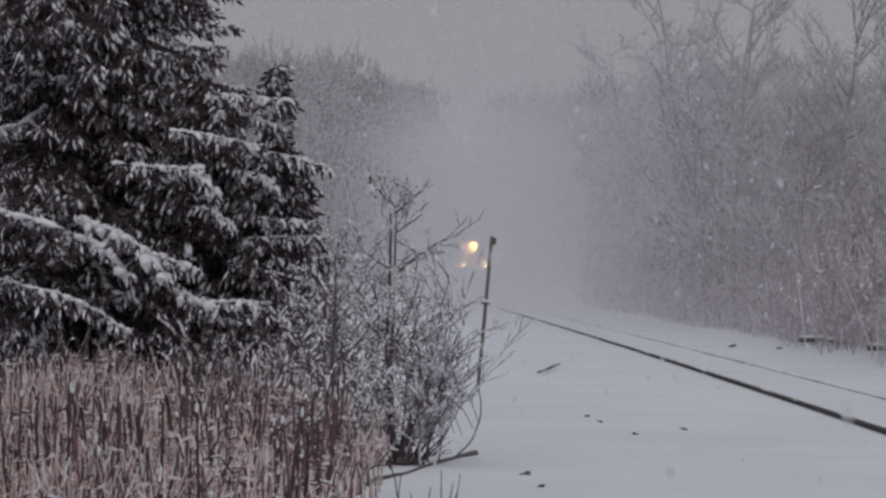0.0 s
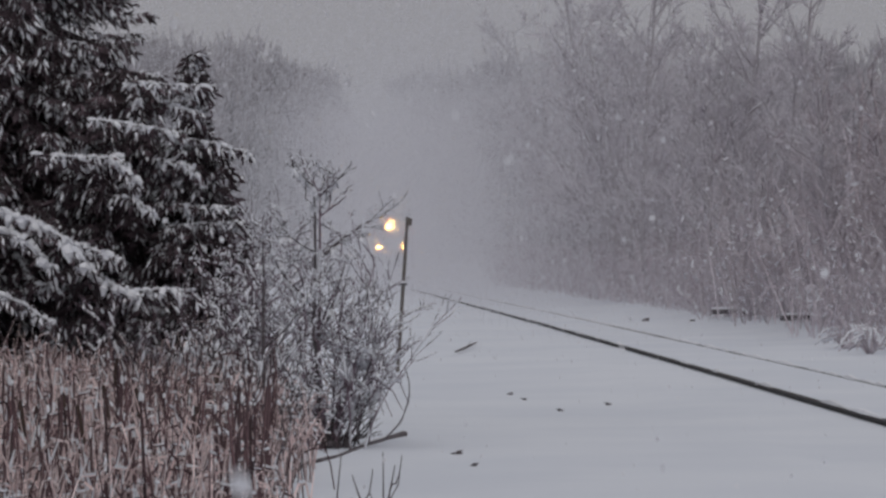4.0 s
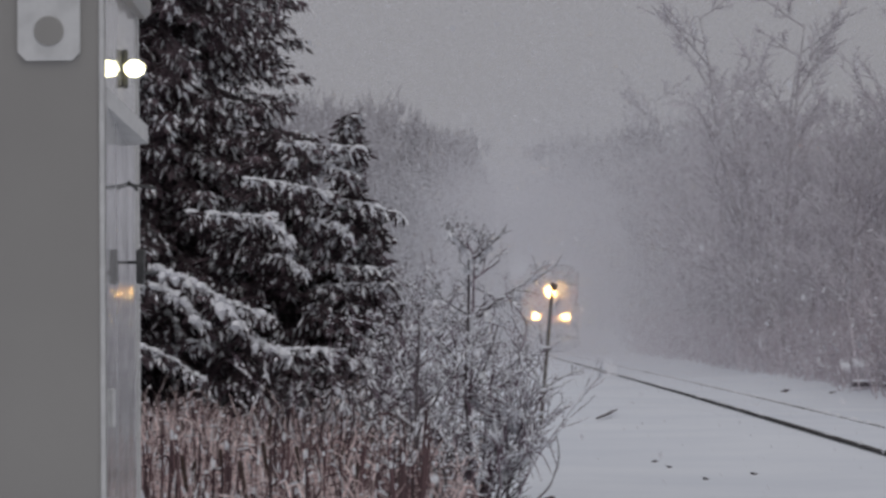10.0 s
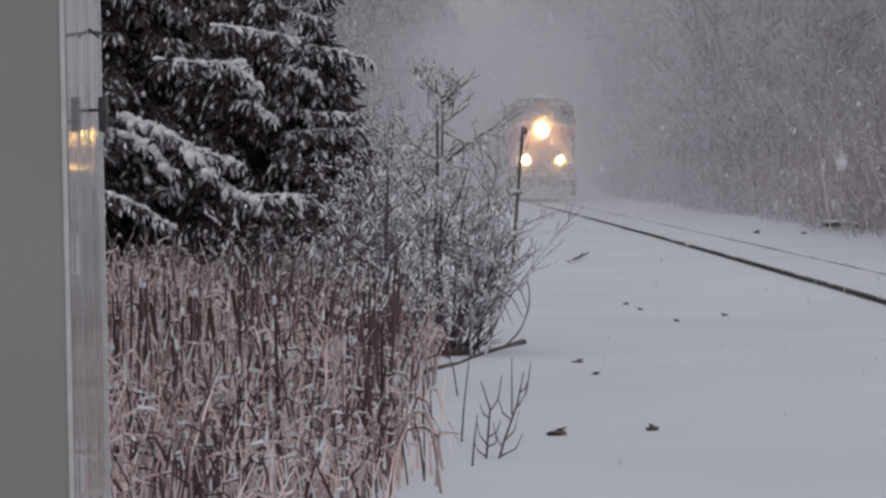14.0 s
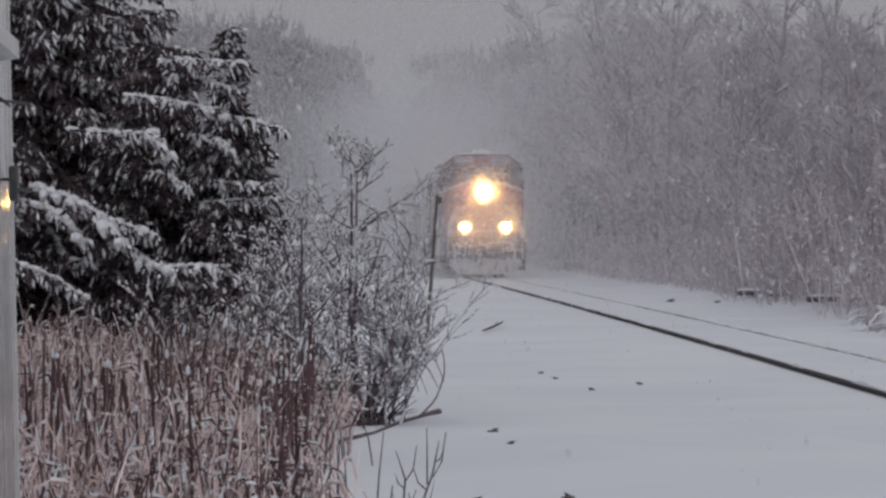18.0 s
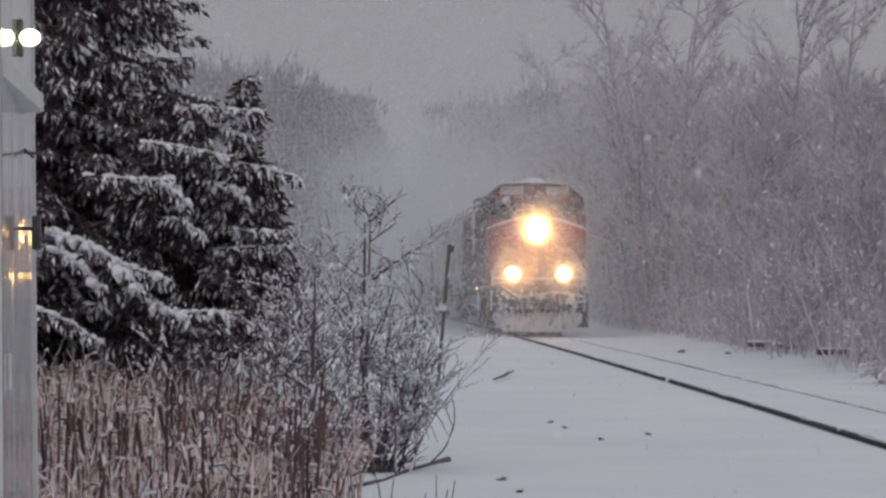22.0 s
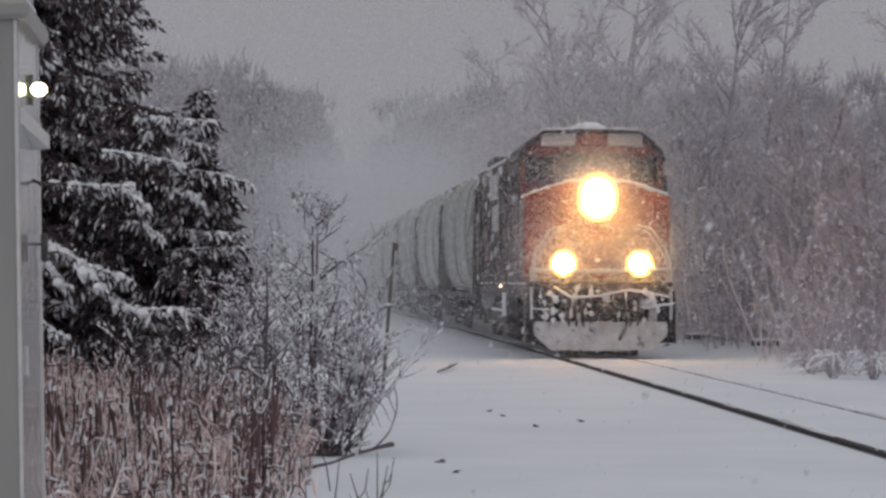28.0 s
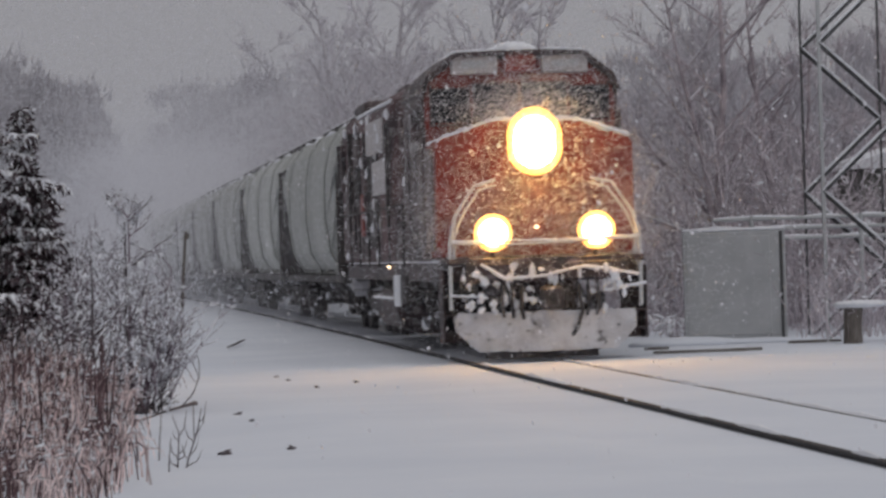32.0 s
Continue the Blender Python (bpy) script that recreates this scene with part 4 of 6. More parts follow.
def bare_tree(height, seed, limbs, wide, stout=1.0):
    """Trunk, crown and snow meshes of a leafless tree."""
    keep = rnd.getstate()
    rnd.seed(seed)
    trunk, crown, snow = Build(), Build(), Build()
    stems = [(0.0, height)] + ([(U(0.15, 0.35), height * U(0.75, 0.95))] if rnd.random() < 0.6 else [])
    for start, top in stems:
        lean = U(0.12, 0.3) if start else 0.0
        turn = U(0, 6.283)
        p = Vector((0, 0, -0.15 + start))
        way = Vector((lean * math.cos(turn) + U(-.05, .05), lean * math.sin(turn) + U(-.05, .05), 1))
        path = [p.copy()]
        for i in range(7):
            way = (way + Vector((U(-.11, .11), U(-.11, .11), 0.1))).normalized()
            p = p + way * (top - start) / 7.2
            path.append(p.copy())
        r0 = top * 0.0125 * stout * (1 if not start else 0.75)
        trunk.tube(path, [r0 * (1 - 0.125 * i) for i in range(8)], 6)
        for i in range(limbs):
            t = 0.16 + 0.84 * (i + U(0, 1)) / limbs
            a = along(path, t)
            ang = U(0, 6.283)
            size = top * U(0.17, 0.32) * (1.15 - 0.65 * t)
            d = Vector((math.cos(ang), math.sin(ang), U(0.45, 1.35))).normalized()
            bend = Vector((U(-.12, .12), U(-.12, .12), U(-.05, .2)))
            pts = [a, a + d * size * 0.35 + bend * size * 0.2, a + d * size * 0.7 + bend * size * 0.6, a + (d + bend) * size]
            rl = r0 * (0.42 - 0.16 * t)
            trunk.tube(pts, [rl, rl * 0.75, rl * 0.5, rl * 0.22], 3, False)
            if rnd.random() < 0.45:
                snow.tube([q + Vector((0, 0, rl * 0.7)) for q in pts[:3]], [rl * 0.3, rl * 0.6, rl * 0.25], 3, False)
            for k in range(7):
                c = along(pts, U(0.2, 1.0))
                w = (d + Vector((U(-.9, .9), U(-.9, .9), U(-.3, .9)))).normalized()
                e = c + w * size * U(0.25, 0.55)
                m = c.lerp(e, 0.5) + Vector((U(-.05, .05), U(-.05, .05), U(-.03, .06))) * size
                trunk.tube([c, m, e], [rl * 0.34, rl * 0.24, rl * 0.1], 3, False)
                if rnd.random() < 0.34:
                    snow.blade(c + Vector((0, 0, rl * 0.4)), c.lerp(m, U(0.2, 0.8)) + Vector((0, 0, rl * 0.4)), rl * U(0.7, 1.3), 0.6)
                for j in range(5):
                    f = along([c, m, e], U(0.15, 1.0))
                    v = (w + Vector((U(-.9, .9), U(-.9, .9), U(-.5, .8)))).normalized()
                    g = f + v * size * U(0.10, 0.26)
                    crown.blade(f, g, wide, 0.3)
                    for q in range(2):
                        h = f.lerp(g, U(0.3, 1.0))
                        crown.blade(h, h + (v + Vector((U(-.9, .9), U(-.9, .9), U(-.6, .7)))).normalized() * size * U(0.06, 0.15), wide * 0.7)
    rnd.setstate(keep)
    return trunk, crown, snow


def brush(seed, high, count, wide):
    """A low thicket of bare stems."""
    keep = rnd.getstate()
    rnd.seed(seed)
    b, snow = Build(), Build()
    for n in range(count):
        a = Vector((U(-.9, .9), U(-.9, .9), 0))
        e = a + Vector((U(-.6, .6), U(-.6, .6), U(0.4, 1.0) * high))
        m = a.lerp(e, 0.5) + Vector((U(-.12, .12), U(-.12, .12), 0.05)) * high
        b.blade(a, m, wide, 0.7)
        b.blade(m, e, wide * 0.7, 0.4)
        for k in range(5):
            c = along([a, m, e], U(0.2, 1))
            g = c + Vector((U(-.4, .4), U(-.4, .4), U(-.1, .45))) * high * 0.34
            f = c.lerp(g, 0.5) + Vector((U(-.06, .06), U(-.06, .06), U(-.02, .07))) * high
            b.blade(c, f, wide * 0.7, 0.7)
            b.blade(f, g, wide * 0.5)
            if rnd.random() < 0.4:
                # short clots of snow in the forks
                up = Vector((0, -.01, 0.015))
                snow.blade(c + up, c.lerp(f, min(1.0, U(0.05, 0.12) / (f - c).length)) + up, wide * U(1.0, 2.2), 0.6)
    rnd.setstate(keep)
    return b, snow


def make_woods():
    kinds = []
    for k, h in enumerate((7.5, 9.0, 10.5, 8.2, 11.5, 6.4)):
        trunk, crown, snow = bare_tree(h, 40 + k, 13, 0.026)
        tree = thing("bare_tree", "leafless frosted tree at the edge of the woods", "tree", "trees beside the track")
        part("trunk", trunk, RIME, tree, "rimed trunk and limbs")
        part("crown", crown, WOODS, tree, "grey frosted twigs")["kind"] = "stuff"
        part("snow_load", snow, FLUFF, tree)["kind"] = "stuff"
        kinds.append(tree)
    stout = []
    for k, h in enumerate((9.0, 7.6, 8.4)):
        trunk, crown, snow = bare_tree(h, 90 + k, 15, 0.017, 1.15)
        tree = thing("bare_tree", "dark leafless tree with snow along its limbs", "tree", "dark trees beside the cabinet")
        part("trunk", trunk, STOUT, tree, "dark trunk and limbs flecked with snow")
        part("crown", crown, TWIG, tree, "snow-dusted twigs")["kind"] = "stuff"
        part("snow_load", snow, FLUFF, tree)["kind"] = "stuff"
        stout.append(tree)
    for n, (x, y, size) in enumerate(((12.35, 53.5, 0.95), (11.3, 59.5, 0.70), (14.2, 56.0, 0.9), (11.2, 65.0, 0.62), (12.9, 61.0, 0.75), (16.4, 58.5, 0.9), (11.9, 70.0, 0.68), (11.4, 78.0, 0.62), (18.0, 62.0, 0.9), (11.8, 90.0, 0.66))):
        m = pose(x, y, 0.1, U(-3, 3), U(-3, 3), U(0, 360)) @ Matrix.Scale(size, 4)
        if n < 3:
            stout[n].matrix_basis = m
        else:
            copy_thing(stout[n % 3], m)
    spots = []
    y = 49.0
    while y < 150:
        for row in range(3):
            x = 11.0 + row * 2.6 + U(-.7, 1.4) + (2.2 if y < 62 else 0)
            spots.append((x, y + U(-.8, .8)))
        y += U(2.0, 3.0)
    spots = [s for s in spots if not (s[1] < 56 and s[0] < 17.5)]
    tall = (7.5, 9.0, 10.5, 8.2, 11.5, 6.4)
    for n, (x, y) in enumerate(spots):
        k = n % len(kinds)
        size = float(np.interp(y, (50, 75, 95, 104, 120, 128, 160), (7.4, 7.2, 9.2, 11.6, 12.2, 9.6, 10.6))) * U(0.64, 1.06) / tall[k]
        m = pose(x, y, 0.2, U(-3, 3), U(-3, 3), U(0, 360)) @ Matrix.Scale(size, 4)
        if n < len(kinds):
            kinds[n].matrix_basis = m
        else:
            copy_thing(kinds[k], m)
    # slender tall trees that end the near woods
    for x, y, size in ((10.3, 115, 0.99), (12.9, 116, 1.08), (11.7, 118, 0.93), (13.9, 113, 0.97), (16.2, 112, 0.95), (18.4, 114, 0.98), (11.0, 108, 0.84)):
        copy_thing(kinds[4 if y % 2 else 2], pose(x, y, 0.2, 0, 0, U(0, 360)) @ Matrix.Diagonal((size * 0.85, size * 0.85, size * (1.06 if y % 2 else 1.16), 1)))
    arrays = []
    for k in range(6):
        b = far_tree(12.0, 70 + k, 800)
        arrays.append((np.array(b.v), b.f))
    places = []
    for _ in range(84):
        x, y = U(16.5, 44), U(58, 150)
        places.append((x, y, float(np.interp(y, (58, 95, 106, 150), (7.6, 8.6, 10.5, 12.5)))))
    for _ in range(140):
        x, y = 11 + 32 * rnd.random() ** 1.5, U(150, 330)
        places.append((x, y, float(np.interp(y, (150, 200, 260, 330), (11.6, 13.9, 17.0, 18.6)))))
    places += [(10.5 + 14 * rnd.random() ** 1.5, U(330, 520), U(17, 20)) for _ in range(90)]
    for _ in range(230):
        x = 2.7 - 36 * rnd.random() ** 1.6
        y = U(235, 305)
        places.append((x, y, float(np.interp(x, (-8, -4, -1.5, 0.6, 1.8, 2.7), (15.0, 14.8, 13.8, 12.2, 9.8, 6.5))) * y / 205))
        places[-1] = (x * y / 205, *places[-1][1:])
    # three tones of the haze-coloured woods, shared out among the trees
    for label, mat, share in (("distant leafless woods veiled by falling snow, haze in their colour", MASS, 0), ("darker distant trees in the woods", MASS_DARK, 1), ("paler trees in the distant woods, haze in their colour", MASS_PALE, 2)):
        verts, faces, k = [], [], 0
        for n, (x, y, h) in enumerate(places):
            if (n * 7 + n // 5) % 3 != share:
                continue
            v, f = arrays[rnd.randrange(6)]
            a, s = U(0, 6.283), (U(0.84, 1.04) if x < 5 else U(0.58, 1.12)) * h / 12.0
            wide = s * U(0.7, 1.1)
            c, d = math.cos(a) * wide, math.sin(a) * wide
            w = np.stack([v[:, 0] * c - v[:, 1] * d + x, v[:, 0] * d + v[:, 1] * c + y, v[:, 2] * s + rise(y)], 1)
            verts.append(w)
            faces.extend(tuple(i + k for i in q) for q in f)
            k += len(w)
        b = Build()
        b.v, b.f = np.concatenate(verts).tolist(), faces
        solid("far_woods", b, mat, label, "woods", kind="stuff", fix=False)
    thickets = []
    for k, (h, n) in enumerate(((1.3, 70), (1.9, 80), (0.9, 60), (2.4, 80))):
        stems, snow = brush(20 + k, h, n, 0.020)
        t = thing("thicket", "low frosted brush at the foot of the woods", "brush", "brush beside the track")
        part("brushwood", stems, TWIG, t)["kind"] = "stuff"
        part("snow_load", snow, FLUFF, t)["kind"] = "stuff"
        thickets.append(t)
    n = 0
    y = 56.0
    while y < 175:
        for x in (10.3 + U(-.3, .5), 11.8 + U(-.6, .6), 13.5 + U(-.6, .6)):
            m = pose(x + (0.6 if y < 70 else 0), y, 0.12, 0, 0, U(0, 360))
            if n < 4:
                thickets[n].matrix_basis = m
            else:
                copy_thing(thickets[rnd.randrange(4)], m)
            n += 1
        y += U(1.6, 2.6)
    for x, y, h in ((12.4, 43.3, 0), (13.6, 44.2, 0), (15.0, 45, 0), (14.4, 49.5, 0), (16.2, 50, 0), (12.2, 50.5, 0), (10.2, 52, 0), (9.6, 56, 0), (11.9, 49, 0), (13.2, 48.6, 0), (14.6, 48.8, 0), (15.8, 48.4, 0), (13.8, 51, 0), (15.2, 51.5, 0), (16.8, 51.2, 0), (12.6, 51.8, 0)):
        copy_thing(thickets[rnd.randrange(3)], pose(x, y, 0.1, 0, 0, U(0, 360)))
    for x, y in ((14.2, 50.6), (15.1, 50.9), (16.0, 51.6), (16.9, 50.8), (17.6, 51.5), (13.4, 50.4), (15.6, 52.3), (14.6, 52.0)):
        copy_thing(thickets[rnd.randrange(4)], pose(x, y, 0.1, 0, 0, U(0, 360)) @ Matrix.Scale(U(1.2, 1.6), 4))
    for x, y in ((8.8, 49.5), (9.3, 48.6), (9.9, 49.2), (9.2, 51.0), (10.1, 47.4), (9.6, 50.4), (10.5, 48.3), (8.9, 52.4)):
        grass, cap = Build(), Build()
        for k in range(46):
            a, reach, h = U(0, 6.283), U(0.15, 0.55), U(0.12, 0.42)
            d = Vector((math.cos(a), math.sin(a), 0))
            p = [d * 0.05, d * reach * 0.4 + Vector((0, 0, h)), d * reach * 0.8 + Vector((0, 0, h * 0.9)), d * reach * 1.1 + Vector((0, 0, h * U(0.2, 0.6)))]
            for i in range(3):
                grass.blade(p[i], p[i + 1], U(0.012, 0.022), 0.7)
            if k % 2:
                cap.tube([q + Vector((0, 0, 0.012)) for q in p[1:]], [0.008, U(0.014, 0.026), 0.008], 4)
        tuft = thing("grass_tuft", "bent grey grass weighed down by snow", "grass", "snowy grass beside the cabinet", at=pose(x, y, ground_z(x, y)))
        part("grass_blade", grass, TWIG, tuft)["kind"] = "stuff"
        part("snow_load", cap, FLUFF, tuft)["kind"] = "stuff"
    for n in range(85):
        y = U(51, 88)
        x = (10.8 if y > 60 else 12.0) + 7.5 * rnd.random() ** 1.3
        if 13.8 < x < 19 and 53.5 < y < 59:
            continue
        copy_thing(thickets[rnd.randrange(4)], pose(x, y, 0.1, U(-5, 5), U(-5, 5), U(0, 360)) @ Matrix.Scale(U(1.2, 1.9), 4))
    for x, y, l, a in ((10.4, 66, 1.3, 22), (9.9, 74, 1.1, -24)):
        lg = thing("fallen_log", "snow-topped fallen trunk at the edge of the woods", "log", "fallen trunks", at=pose(x, y, 0.22, 0, 4, a))
        part("wood", Build().tube([(-l / 2, 0, 0), (0, 0, 0.05), (l / 2, 0, 0)], [0.07, 0.06, 0.04], 7), BARK, lg)
        part("snow_load", Build().tube([(-l / 2, 0, 0.05), (0, 0, 0.11), (l / 2, 0, 0.035)], [0.05, 0.055, 0.03], 6), FLUFF, lg)


make_woods()


# ---- train ----
def wheelset(parent, y, r=0.5, mat=None):
    w = part("wheelset", Build().tube([(-0.80, 0, 0), (0.80, 0, 0)], 0.085, 10), UNDER, parent, at=pose(0, y, r + 0.085))
    for s in (-1, 1):
        b = Build().tube([(s * 0.69, 0, 0), (s * 0.715, 0, 0), (s * 0.715 + s * 0.001, 0, 0), (s * 0.83, 0, 0)], [r + 0.03, r + 0.03, r, r], 20)
        b.tube([(s * 0.83, 0, 0), (s * 0.86, 0, 0)], [0.16, 0.13], 10)
        part("wheel", b, UNDER, w)
    return w


def truck(parent, y, axles, gap, r):
    t = Build()
    n = len(axles)
    span = (axles[-1] - axles[0]) / 2 + 0.55
    for s in (-1, 1):
        x = s * 0.98
        t.box((x, y, 0.62), (0.16, span * 2, 0.26), cut=0.03)
        t.box((x, y, 0.86), (0.14, span * 1.3, 0.16), cut=0.03)
        for a in axles:
            t.box((x + s * 0.05, y + a, 0.56), (0.18, 0.36, 0.36), cut=0.04)
            t.tube([(x + s * 0.12, y + a + 0.33, 0.60), (x + s * 0.12, y + a + 0.33, 0.95)], 0.085, 8)
            t.tube([(x + s * 0.12, y + a - 0.33, 0.60), (x + s * 0.12, y + a - 0.33, 0.95)], 0.085, 8)
    t.box((0, y, 0.72), (2.0, 0.5, 0.3), cut=0.03)
    part("truck_frame", t, UNDER, parent, "grimy bogie frame")
    return [wheelset(parent, y + a, r) for a in axles]


def ridge_snow(b, pts, size):
    for i in range(len(pts) - 1):
        a, c = Vector(pts[i]), Vector(pts[i + 1])
        n = max(2, int((c - a).length / 0.12))
        line = [a.lerp(c, k / n) + Vector((U(-.006, .006), U(-.012, .012), U(-.5, .5) * size * 0.5)) for k in range(n + 1)]
        b.tube(line, [size * U(0.7, 1.25) for _ in line], 6)


def make_locomotive():
    loco = thing("locomotive", "red freight locomotive crusted with snow, lights on", "locomotive")
    # front end
    nose = Build().prism([(-1.46, 1.55), (-1.53, 1.75), (-1.53, 3.26), (-1.44, 3.36), (-0.62, 3.62), (0.62, 3.62), (1.44, 3.36), (1.53, 3.26), (1.53, 1.75), (1.46, 1.55)], 1, 1.02, 2.45)
    part("nose", nose, RED, loco, "red painted nose")
    b = Build()
    for x in (-0.36, 0.36):
        b.box((x, 1.0, 2.30), (0.035, 0.05, 1.3))
    b.box((0, 1.0, 2.95), (0.75, 0.05, 0.035))
    part("nose_door", b, RED, loco)
    b = Build().box((0, 1.005, 2.42), (0.5, 0.03, 0.62), cut=0.01)
    part("nose_panel", b, RED, loco, "dirty red panel on the nose door")
    b = Build().box((0, 0.985, 1.98), (0.06, 0.06, 0.05))
    part("marker_light", b, MARKER, loco)
    cab = Build().prism([(-1.54, 1.5), (-1.56, 1.8), (-1.56, 4.02), (-1.46, 4.22), (-1.02, 4.52), (1.02, 4.52), (1.46, 4.22), (1.56, 4.02), (1.56, 1.8), (1.54, 1.5)], 1, 2.45, 5.2)
    part("cab", cab, BLACK, loco, "black cab, dirty")
    face = Build().prism([(-1.50, 3.30), (-1.52, 3.98), (-1.44, 4.20), (-1.00, 4.49), (1.00, 4.49), (1.44, 4.20), (1.52, 3.98), (1.50, 3.30)], 1, 2.425, 2.46)
    part("cab_face", face, RED, loco, "dirty red panel round the windshield")
    roof = Build().prism([(-1.60, 4.06), (-1.50, 4.27), (-1.05, 4.575), (-0.34, 4.60), (0.34, 4.60), (1.05, 4.575), (1.50, 4.27), (1.60, 4.06), (1.56, 4.03), (1.46, 4.22), (1.02, 4.525), (-1.02, 4.525), (-1.46, 4.22), (-1.56, 4.03)], 1, 2.25, 5.3)
    part("cab_roof", roof, BLACK, loco, "black cab roof")
    for x0, x1 in ((-1.42, -0.80), (-0.74, -0.04), (0.04, 0.74), (0.80, 1.42)):
        edge = 0.0 if abs(x0) < 1 and abs(x1) < 1 else 0.06
        pane = Build().box(((x0 + x1) / 2, 2.415, 3.90), (x1 - x0, 0.03, 0.52 - edge), cut=0.01)
        w = part("window", pane, GLASS, loco, "dark cab window pane")
        f = Build()
        for z in (3.63, 4.17 - edge):
            f.box(((x0 + x1) / 2, 2.40, z), (x1 - x0 + 0.04, 0.05, 0.03))
        for x in (x0, x1):
            f.box((x, 2.40, 3.90), (0.03, 0.05, 0.54))
        part("frame", f, BLACK, w)
    for x in (-0.72, 0.72):
        nb = part("number_board", Build().box((x, 2.36, 4.42), (0.74, 0.12, 0.25), cut=0.02), WHITEP, loco, "pale number board with dark bars")
        bars = Build().box((x, 2.297, 4.42), (0.40, 0.008, 0.09))
        part("number_bar", bars, GALV, nb, "faint grey bar")
    part("beacon_box", Build().box((0, 2.34, 4.45), (0.50, 0.18, 0.30), cut=0.03), RED, loco, "red housing over the windshield")
    b = Build()
    ridge_snow(b, [(-1.5, 2.2, 3.33), (-0.95, 1.6, 3.53), (-0.62, 1.15, 3.63)], 0.045)
    ridge_snow(b, [(1.5, 2.2, 3.33), (1.46, 1.05, 3.37), (0.62, 1.05, 3.64)], 0.05)
    ridge_snow(b, [(-1.5, 1.06, 3.33), (-1.0, 1.05, 3.50), (-0.62, 1.05, 3.63), (0.62, 1.05, 3.63)], 0.035)
    b.box((0, 1.75, 3.65), (1.2, 1.3, 0.07), cut=0.03)
    part("nose_snow", b, FLUFF, loco, "snow lying along the nose")
    b = Build()
    b.lump((0.02, 3.3, 4.60), (0.44, 0.9, 0.17), 6, 12, 0.06)
    ridge_snow(b, [(-1.05, 2.3, 4.59), (-0.35, 2.3, 4.615)], 0.022)
    ridge_snow(b, [(0.35, 2.3, 4.615), (1.0, 2.3, 4.59)], 0.022)
    b.box((0, 4.2, 4.62), (1.9, 1.8, 0.06), cut=0.02)
    part("roof_snow", b, FLUFF, loco, "cap of snow on the cab roof", smooth=True)
    # lights
    h = Build().box((0, 1.0, 3.28), (0.52, 0.14, 0.80), cut=0.06)
    case = part("headlight", h, BLACK, loco, "lit twin headlight")
    lens = Build()
    for z in (3.15, 3.41):
        lens.disc((0, 0.90, z), 0.16, 1, 20, 0.06)
    lens.disc((0, 0.905, 3.28), 0.23, 1, 20, 0.05)
    part("lens", lens, LAMP, case, "glowing warm headlight lens")
    # added discs that stand in for glare and halo round the lens
    part("rim", Build().disc((0, 0.925, 3.20), 0.31, 1, 28, 0.03).disc((0, 0.928, 3.37), 0.31, 1, 28, 0.03), GLARE, case, "glowing disc drawn for the glare of the headlight")
    part("reflector", Build().disc((0, 0.955, 3.20), 0.43, 1, 28, 0.02).disc((0, 0.957, 3.37), 0.43, 1, 28, 0.02), FRINGE, case, "amber disc drawn for the halo of the lamp")
    for s in (-1, 1):
        d = part("ditch_light", Build().tube([(s * 0.79, 0.13, 1.90), (s * 0.79, 0.40, 1.90)], 0.16, 14), BLACK, loco, "lit ditch light")
        part("lens", Build().disc((s * 0.79, 0.11, 1.90), 0.14, 1, 18, 0.05), DITCH, d, "glowing warm ditch light lens")
        # the same glare and halo discs, smaller, round each ditch light
        part("rim", Build().disc((s * 0.79, 0.135, 1.90), 0.205, 1, 22, 0.03), GLARE, d, "glowing disc drawn for the glare of the ditch light")
        part("reflector", Build().disc((s * 0.79, 0.165, 1.90), 0.29, 1, 22, 0.02), FRINGE, d, "amber disc drawn for the halo of the lamp")
        part("stand", Build().box((s * 0.79, 0.30, 1.65), (0.06, 0.08, 0.35)), BLACK, d)
    # platform, rails, plough
    b = Build().box((0, 0.62, 1.47), (3.0, 1.0, 0.10), cut=0.02).box((0, 0.16, 1.30), (2.5, 0.16, 0.30), cut=0.03)
    part("front_platform", b, BLACK, loco)
    b = Build()
    for s in (-1, 1):
        b.tube([(s * 1.45, 0.2, 0.75), (s * 1.45, 0.18, 1.75), (s * 1.36, 0.18, 2.15), (s * 1.05, 0.2, 2.62), (s * 0.72, 0.25, 2.70)], 0.031, 6)
        b.tube([(s * 1.38, 0.2, 1.4), (s * 1.38, 0.2, 1.85), (s * 1.26, 0.2, 2.15), (s * 0.98, 0.22, 2.55), (s * 0.72, 0.25, 2.62)], 0.024, 6)
    b.tube([(-1.42, 0.15, 1.76), (-0.5, 0.12, 1.72), (0.5, 0.12, 1.75), (1.42, 0.15, 1.78)], 0.022, 6)
    part("handrail", b, PLATE, loco, "white handrails edged with snow")
    b = Build()
    ridge_snow(b, [(-1.42, 0.15, 1.79), (0.2, 0.12, 1.77), (1.42, 0.15, 1.81)], 0.022)
    ridge_snow(b, [(-1.0, 0.06, 1.42), (-0.62, 0.05, 1.20), (0.0, 0.05, 1.24), (0.55, 0.05, 1.36), (1.0, 0.05, 1.30), (1.4, 0.06, 1.22)], 0.032)
    ridge_snow(b, [(-1.48, 0.15, 0.98), (-0.9, 0.1, 0.92)], 0.025)
    ridge_snow(b, [(0.85, 0.1, 0.98), (1.52, 0.15, 1.08)], 0.035)
    for _ in range(70):
        x, z = U(-1.25, 1.25), U(0.66, 1.40)
        b.lump((x, U(.02, .14), z), (U(.02, .07), .025, U(.03, .12)), 3, 6, 0.35)
    for _ in range(46):
        x, z = U(-1.45, 1.45), U(1.7, 3.3)
